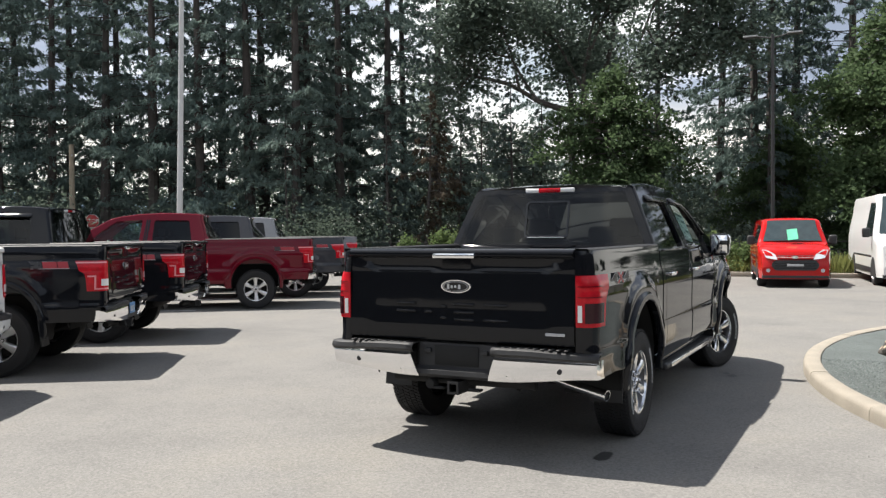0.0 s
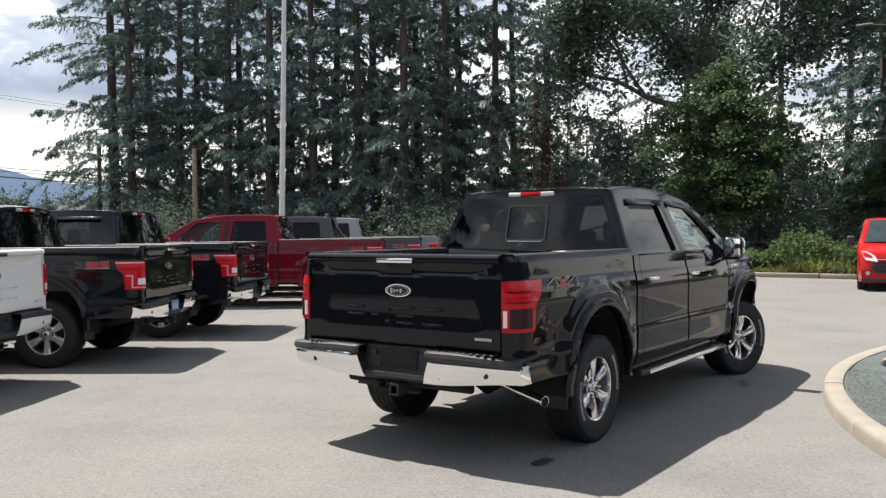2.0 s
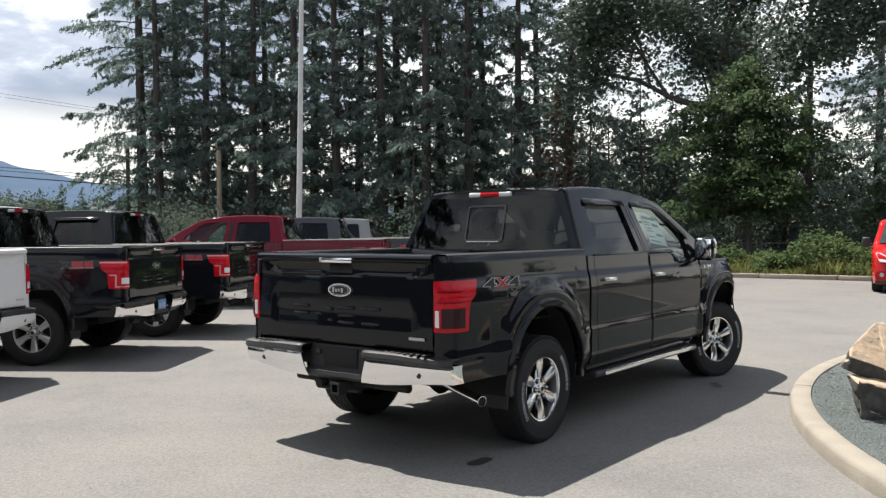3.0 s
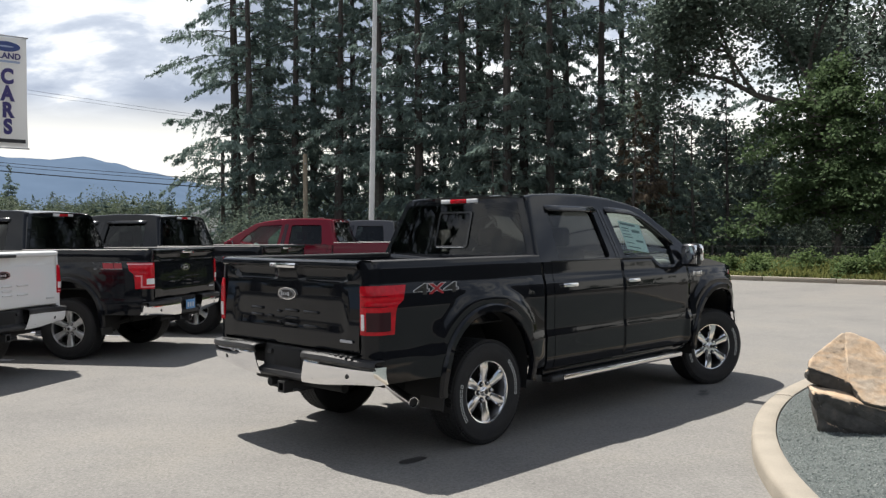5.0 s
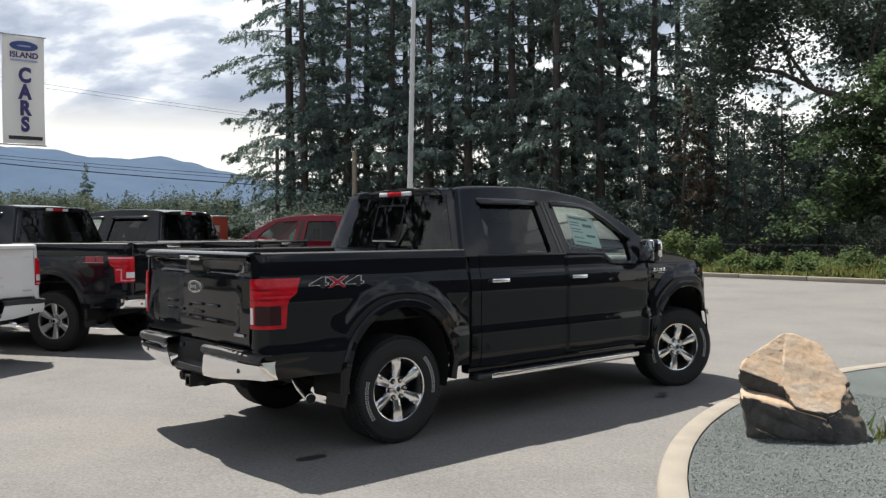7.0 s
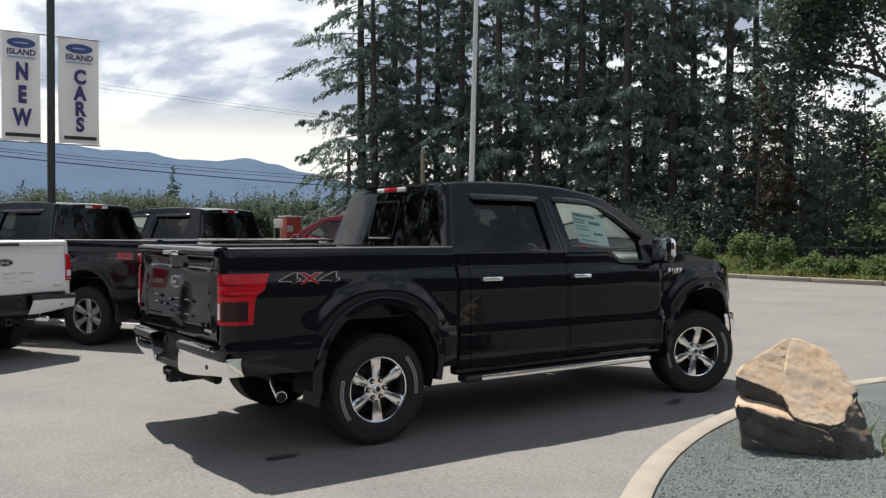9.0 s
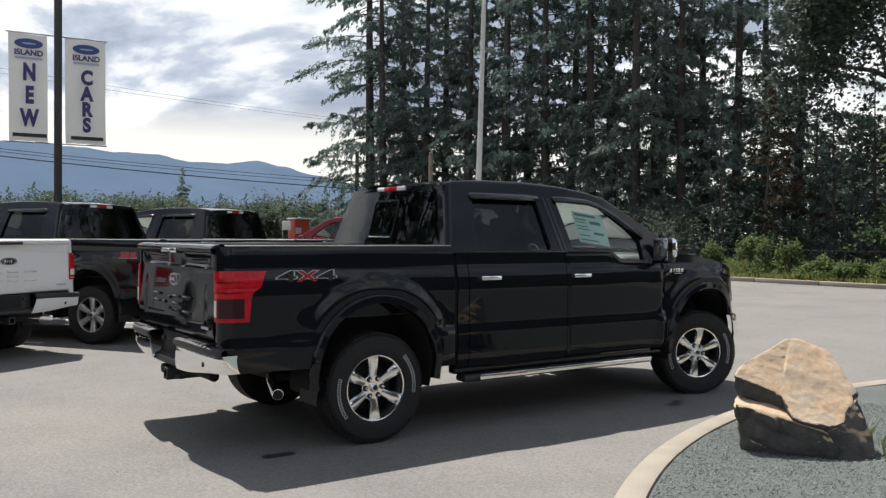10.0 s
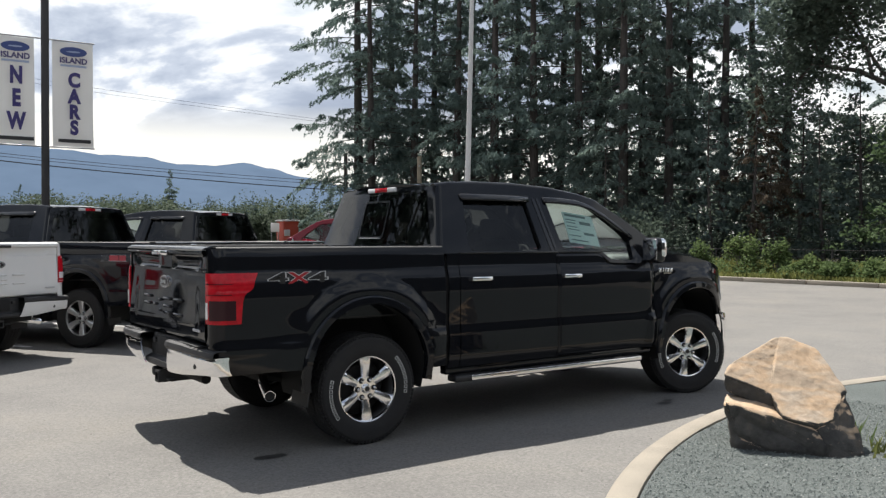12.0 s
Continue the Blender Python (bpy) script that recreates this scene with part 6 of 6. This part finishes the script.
def shrub(x, y, r, h, n, mat, label, leaf=0.05, seed=0):
    q = np.random.default_rng(seed)
    t = tagged(new("shrub"), label, "shrub", "shrubs on the verge")
    bm = bmesh.new()
    C2, A2, B2 = [], [], []
    for k in range(11):
        az, up = q.uniform(0, 6.28), q.uniform(0.5, 1.0)
        tip = np.array([x + r * 0.75 * math.cos(az) * q.uniform(0.3, 1), y + r * 0.75 * math.sin(az) * q.uniform(0.3, 1), 0.1 + h * up])
        bm_tube([(x, y, 0.06), ((x + tip[0]) / 2, (y + tip[1]) / 2, 0.1 + h * up * 0.55), tip], [0.02, 0.014, 0.004], 4, bm, cap=False)
        c, a, b = clump(q, n // 11, tip - np.array([0, 0, h * 0.18]), (r * 0.42, r * 0.42, h * 0.30), leaf)
        C2.append(c), A2.append(a), B2.append(b)
    part("stems", bm, M_bark_grey, t)
    v2, f2 = diamonds(np.concatenate(C2), np.concatenate(A2), np.concatenate(B2))
    v2[:, 2] = np.maximum(v2[:, 2], 0.06)
    ob = new("leaves", quad_mesh("leaves", v2, f2, mat))
    ob.parent = t
    return t


for k, (x, y, r, h) in enumerate(((24.1, 3.6, 0.8, 1.45), (24.3, 2.6, 0.9, 1.25), (24.0, 1.6, 0.75, 1.0), (24.4, 6.2, 0.6, 0.9), (24.2, 10.4, 0.7, 0.8), (24.6, 11.8, 0.6, 1.3), (24.3, -0.6, 0.7, 0.8), (24.2, 4.9, 0.6, 0.7),
                                   (24.5, 8.0, 0.7, 0.75), (24.0, 9.2, 0.6, 0.65), (24.8, 13.4, 0.7, 1.5), (24.4, 14.8, 0.6, 1.2))):
    shrub(x, y, r, h, 1500, M_shrub, "leafy green shrub on the planted strip", 0.055, 60 + k)

# rough grass and weeds on the verge
n = 26000
gx, gy = g.uniform(FAR_X + 0.3, 27.2, n), g.uniform(-9, 24, n)
hh = 0.22 + 0.42 * np.clip(np.sin(gx * 1.3 + gy * 0.7) * np.sin(gy * 0.9) + 0.4, 0, 1) * g.uniform(0.5, 1.2, n)
lean = g.normal(0, 0.35, (n, 2))
base = np.stack([gx, gy, np.full(n, 0.08)], 1)
half = np.stack([lean[:, 0] * hh, lean[:, 1] * hh, hh], 1) / 2
wid = unit(np.stack([g.normal(0, 1, n), g.normal(0, 1, n), np.zeros(n)], 1)) * g.uniform(0.012, 0.03, n)[:, None]
v, f = diamonds(base + half, half, wid)
tagged(new("verge_grass", quad_mesh("verge_grass", v, f, M_grass)), "rough half-dry grass and weeds on the verge", "grass", kind="stuff")
C, A, B = [], [], []
for k in range(420):
    x, y = g.uniform(FAR_X + 0.35, 26.5), g.uniform(-9, 24)
    r = g.uniform(0.15, 0.42)
    c, a, b = clump(g, 60, (x, y, 0.1 + r * 0.8), (r, r, r), 0.05)
    C.append(c), A.append(a), B.append(b)
v, f = diamonds(np.concatenate(C), np.concatenate(A), np.concatenate(B))
tagged(new("verge_weeds", quad_mesh("verge_weeds", v, f, M_shrub)), "low leafy weeds along the kerb", "weeds", kind="stuff")

# wire fence behind the verge
fence = tagged(new("wire_fence"), "low dark wire fence along the back of the verge", "fence")
post_mesh = None
for k in range(17):
    if post_mesh is None:
        ob = part("post", bm_tube([(0, 0, 0.0), (0, 0, 1.12)], 0.035, 8), M_pole_dark, fence)
        post_mesh = ob.data
    else:
        ob = new("post", post_mesh)
        ob.parent = fence
    ob.location = (27.6, -12 + 2.6 * k, 0)
for z in (0.45, 0.78, 1.08):
    part("wire", bm_tube([(27.6, -12 + 2.6 * k, z - 0.01 * (k % 2)) for k in range(17)], 0.012, 5), M_pole_dark, fence)

# far woods, one wide belt round the fields
C, A, B = [], [], []
for k in range(250):
    seen = k < 130
    be = 60 + 27 * k / 130 + g.uniform(-1, 1) if seen else 88 + 262 * (k - 130) / 120
    d = g.uniform(165, 250)
    x, y = polar(be, d)
    hgt = g.uniform(5.5, 11.5) * d / 210
    for j in range(5 if seen else 1):
        rr = hgt * g.uniform(0.26, 0.46)
        cz = hgt * g.uniform(0.30, 0.70)
        c, a, b = clump(g, 620 if seen else 160, (x + g.normal(0, 2.6), y + g.normal(0, 2.6), cz), (rr, rr, min(cz, rr * g.uniform(0.8, 1.1))), 0.27 if seen else 1.1)
        C.append(c), A.append(a), B.append(b)
v, f = diamonds(np.concatenate(C), np.concatenate(A), np.concatenate(B))
tagged(new("far_woods", quad_mesh("far_woods", v, f, M_farwood)), "belt of mixed woods far beyond the lot", "woods", kind="stuff")
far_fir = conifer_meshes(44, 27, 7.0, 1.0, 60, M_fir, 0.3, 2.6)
for be, d, sc in ((71.9, 205, 0.62), (80.5, 200, 0.46), (76, 215, 0.40), (68, 210, 0.42), (65.6, 190, 0.40), (64.2, 150, 0.33), (83, 190, 0.5), (66.8, 195, 0.40), (67.3, 200, 0.36), (69.6, 215, 0.43), (70.7, 190, 0.36), (73.4, 210, 0.42), (74.8, 196, 0.35), (78.2, 205, 0.41), (81.9, 214, 0.44), (62.9, 170, 0.40), (61.8, 160, 0.36)):
    tree_from(far_fir, *polar(be, d), be, sc, "lone dark fir standing out of the far woods", "far_fir", group="far firs")

# hills
rows = []
TABLE = [(40, 70), (58, 90), (63, 118), (64.6, 128), (65.6, 140), (67.1, 150), (69.3, 143), (71.3, 143), (73, 158), (75, 160), (77.3, 166), (80.2, 178), (82, 172), (88, 150), (100, 120), (130, 90), (200, 60)]
for j in range(9):
    q = j / 8
    row = []
    for i in range(260):
        be = 40 + 120 * i / 259
        d = 1550 + 700 * q
        h = lerp(TABLE, be) * (d / 1800) * (math.sin(q * math.pi / 2) ** 0.8)
        nz = noise.fractal(Vector((be * 0.35, q * 3, 0.5)), 1.0, 2.0, 5)
        row.append((*polar(be, d), h + nz * 9 * (0.3 + q) * (1 if j < 8 else 0.7)))
    rows.append(row)
tagged(part("far_hills", bm_grid(rows), M_hill, None, sharp=180), "wooded hills on the horizon, blue with painted haze", "hills", kind="structure")

# ---- poles, banner, wires, signs ----
flag = tagged(new("flag_pole"), "tall white painted steel pole behind the parked row", "pole")
part("shaft", bm_tube([(17.04, 20.36, 0), (17.16, 20.28, 6), (17.28, 20.19, 13)], [0.115, 0.10, 0.075], 16), M_pole_white, flag)
part("base_plate", bm_box((17.04, 20.36, 0.015), (0.36, 0.36, 0.03), 0.006), M_steel, flag)

for name, x, y, z, mat, lab in (("utility_pole", 26.0, 36.8, 6.45, M_wood, "weathered wooden utility pole"), ("utility_pole", 27.8, 49.1, 7.7, M_bark_grey, "grey weathered utility pole at the wood's edge")):
    p = tagged(new(name), lab, "pole")
    part("shaft", bm_tube([(x, y, 0), (x, y, z)], [0.16, 0.13], 12), mat, p)
    part("insulator", bm_tube([(x - 0.15, y - 0.2, z - 0.6), (x + 0.15, y + 0.2, z - 0.6)], 0.05, 8), M_steel, p)

sign = tagged(new("banner_pole"), "dark steel pole carrying two vertical sales banners", "banner pole")
PX, PY = 0.28, 11.82
part("shaft", bm_tube([(PX, PY, 0), (PX, PY, 8.5)], 0.075, 14), M_pole_dark, sign)
bdir = Vector((math.cos(radians(-4)), math.sin(radians(-4)), 0))
for k, (u0, u1, words) in enumerate(((-0.88, -0.20, "NEW"), (0.12, 0.87, "CARS"))):
    ban = tagged(new("banner"), "white vinyl banner with the word " + words + " in blue", "banner", "sales banners")
    rows = []
    for j in range(13):
        z = 5.37 - 2.06 * j / 12
        rows.append([tuple(Vector((PX, PY, z)) + bdir * (u0 + (u1 - u0) * i / 6 + 0.02 * j / 12) + Vector((0.02, -1, 0)) * (0.02 * math.sin(i * 1.1 + j * 0.4 + k))) for i in range(7)])
    part("cloth", bm_grid(rows), M_banner, ban, thick=0.004)
    for z in (5.39, 3.29):
        part("rod", bm_tube([Vector((PX, PY, z)) + bdir * (0.06 if k else -0.06), Vector((PX, PY, z)) + bdir * (u1 + 0.04 if k else u0 - 0.04)], 0.014, 8), M_steel, ban)
    um = (u0 + u1) / 2 + 0.01
    face = lambda u, z: Matrix.Translation(Vector((PX, PY - 0.055, z)) + bdir * u) @ Matrix.Rotation(radians(-4), 4, "Z") @ Matrix.Rotation(radians(90), 4, "X")
    bm = bm_slab([(0.25 * math.cos(2 * math.pi * q / 32), 0.095 * math.sin(2 * math.pi * q / 32)) for q in range(32)], lambda u, v, d: tuple(Vector((PX, PY - 0.045 - 0.006 * d, 5.18 + v)) + bdir * (um + u)), 1.0)
    part("oval_mark", bm, M_oval, ban)
    bm = bm_slab([(0.13 * math.cos(2 * math.pi * q / 24), 0.016 * math.sin(2 * math.pi * q / 24)) for q in range(24)], lambda u, v, d: tuple(Vector((PX, PY - 0.050 - 0.006 * d, 5.18 + v)) + bdir * (um + u)), 1.0)
    part("mark_bar", bm, M_banner_pale, ban)
    text_part("lettering", "ISLAND", 0.15, M_banner_ink, ban, face(um, 5.00), 0.004, "", 0.005)
    bm = bm_slab([(-0.24, -0.02), (0.24, -0.02), (0.24, 0.02), (-0.24, 0.02)], lambda u, v, d: tuple(Vector((PX, PY - 0.050 - 0.004 * d, 4.90 + v)) + bdir * (um + u)), 1.0)
    part("small_print_bar", bm, M_banner_pale, ban)
    zs = {"NEW": (4.62, 4.18, 3.74), "CARS": (4.61, 4.29, 3.98, 3.67)}[words]
    for ch, z in zip(words, zs):
        text_part("letter", ch, 0.44 if k == 0 else 0.375, M_banner_ink, ban, face(um + 0.012, z) @ Matrix.Diagonal((0.66 if k == 0 else 0.82, 1, 1, 1)), 0.012, "", 0.022 if k == 0 else 0.018)
    bm = bm_slab([(-0.30, -0.035), (0.30, -0.035), (0.30, 0.035), (-0.30, 0.035)], lambda u, v, d: tuple(Vector((PX, PY - 0.050 - 0.004 * d, 3.42 + v)) + bdir * (um + 0.02 + u)), 1.0)
    part("number_bar", bm, M_decal_dark, ban)

for z0, z1, dz, r, y0, y1 in ((11.2, 4.75, 0.0, 0.035, 60, 48.2), (11.35, 5.15, 0.0, 0.018, 60.5, 48.2), (11.5, 5.4, 0.0, 0.018, 60.8, 48.4), (17.0, 9.4, 0.0, 0.009, 61, 47.5), (17.5, 9.6, 0.0, 0.009, 61, 47.8)):
    pts = [(-32 + 64 * k / 16, y0 + (y1 - y0) * k / 16, z0 + (z1 - z0) * k / 16 - 1.2 * math.sin(math.pi * k / 16)) for k in range(17)]
    tagged(part("power_line", bm_tube(pts, r, 6), M_cable, None), "black overhead cable sagging past the wood", "cable", "overhead cables")

lamp = tagged(new("lot_light"), "tall dark lot light pole with two flat heads", "street lamp")
part("shaft", bm_tube([(26.8, 1.03, 0.0), (26.8, 1.03, 8.6)], [0.075, 0.055], 12), M_pole_dark, lamp)
for s in (1, -1):
    part("arm", bm_tube([(26.8, 1.03, 8.45), (26.8 + 0.05, 1.03 + s * 0.5, 8.55)], 0.03, 8), M_pole_dark, lamp)
    part("lamp_head", bm_box((26.85, 1.03 + s * 0.75, 8.57), (0.34, 0.52, 0.07), 0.02), M_steel, lamp)

st = tagged(new("stop_sign"), "red octagonal stop sign on a steel post", "sign")
sx, sy = 26.0, 35.3
part("post", bm_tube([(sx, sy, 0), (sx, sy, 2.6)], 0.035, 8), M_steel, st)
sd = Vector((math.sin(radians(49)), -math.cos(radians(49)), 0))
toward = Vector((-math.cos(radians(49)), -math.sin(radians(49)), 0))
octo = [(0.38 * math.cos(math.pi / 8 + math.pi / 4 * k), 0.38 * math.sin(math.pi / 8 + math.pi / 4 * k)) for k in range(8)]
part("rim", bm_slab(octo, lambda u, v, d: tuple(Vector((sx, sy, 2.27 + v)) + sd * u + toward * (0.04 + 0.01 * d)), 1.0), M_line, st)
part("face", bm_slab([(a * 0.93, b * 0.93) for a, b in octo], lambda u, v, d: tuple(Vector((sx, sy, 2.27 + v)) + sd * u + toward * (0.047 + 0.01 * d)), 1.0), M_stop, st)
text_part("lettering", "STOP", 0.27, M_line, st, Matrix.Translation(Vector((sx, sy, 2.27)) + toward * 0.06) @ Matrix.Rotation(radians(49 - 90), 4, "Z") @ Matrix.Rotation(radians(90), 4, "X"), 0.003)

# kiosk, sign board and a low white building far off
kx, ky = polar(64.6, 70)
kio = tagged(new("kiosk"), "small red kiosk beyond the lot", "kiosk")
part("body", bm_box((kx, ky, 1.45), (1.3, 1.3, 2.7), 0.03), M_kiosk, kio)
part("roof", bm_box((kx, ky, 2.86), (1.5, 1.5, 0.12), 0.03), M_pole_white, kio)
part("panel", bm_box((kx - 0.35, ky - 0.67, 1.9), (0.5, 0.03, 0.5), 0.01), M_banner, kio)
bx, by = polar(65.4, 68)
brd = tagged(new("sign_board"), "white roadside board on two posts", "sign")
part("board", bm_box((bx, by, 2.3), (0.7, 0.06, 0.7), 0.01), M_banner, brd)
for s in (-0.28, 0.28):
    part("post", bm_box((bx + s, by + 0.05, 1.0), (0.07, 0.05, 2.0), 0.006), M_steel, brd)
shed = tagged(new("building"), "low white building seen past the tree trunks", "building")
hx, hy = 44.0, 71.0
part("wall", bm_box((hx, hy, 1.7), (9, 6, 3.4), 0.03), M_banner, shed)
part("roof", bm_slab([(-4.8, 0), (4.8, 0), (4.5, 1.0), (-4.5, 1.0)], lambda u, v, d: (hx + u, hy - 3.3 + 6.6 * d + (0.0), 3.42 + v * 0.9), 1.0), M_steel, shed)
for k in range(3):
    wnd = part("window", bm_box((hx - 2.5 + 2.5 * k, hy - 3.01, 1.9), (1.2, 0.05, 1.0), 0.01), M_tint_blue, shed)
    part("sill", bm_box((hx - 2.5 + 2.5 * k, hy - 3.05, 1.36), (1.3, 0.10, 0.06), 0.01), M_pole_white, wnd)

# dark walls added out of view so the black paint reflects something dark
show = tagged(new("showroom"), "unseen dark walls added behind the camera for reflections", "building")
part("wall", bm_box((-6, -24, 3.4), (76, 0.5, 6.8), 0.05), M_reflect_wall, show)
part("wall", bm_box((-32, 4, 3.4), (0.5, 56, 6.8), 0.05), M_reflect_wall, show)

# unseen firs added on that side, reflected dark in the rear window
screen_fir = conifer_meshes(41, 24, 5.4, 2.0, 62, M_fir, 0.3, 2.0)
for k, deg in enumerate((115, 118, 121, 124, 127, 130)):
    a, d = radians(deg), 44 + 5 * (k % 2)
    tree_from(screen_fir, d * math.cos(a), d * math.sin(a), k * 0.9, 1.1 + 0.1 * (k % 3), "tall dark fir out of view, added for its window reflection", "screen_fir", group="firs behind the showroom")
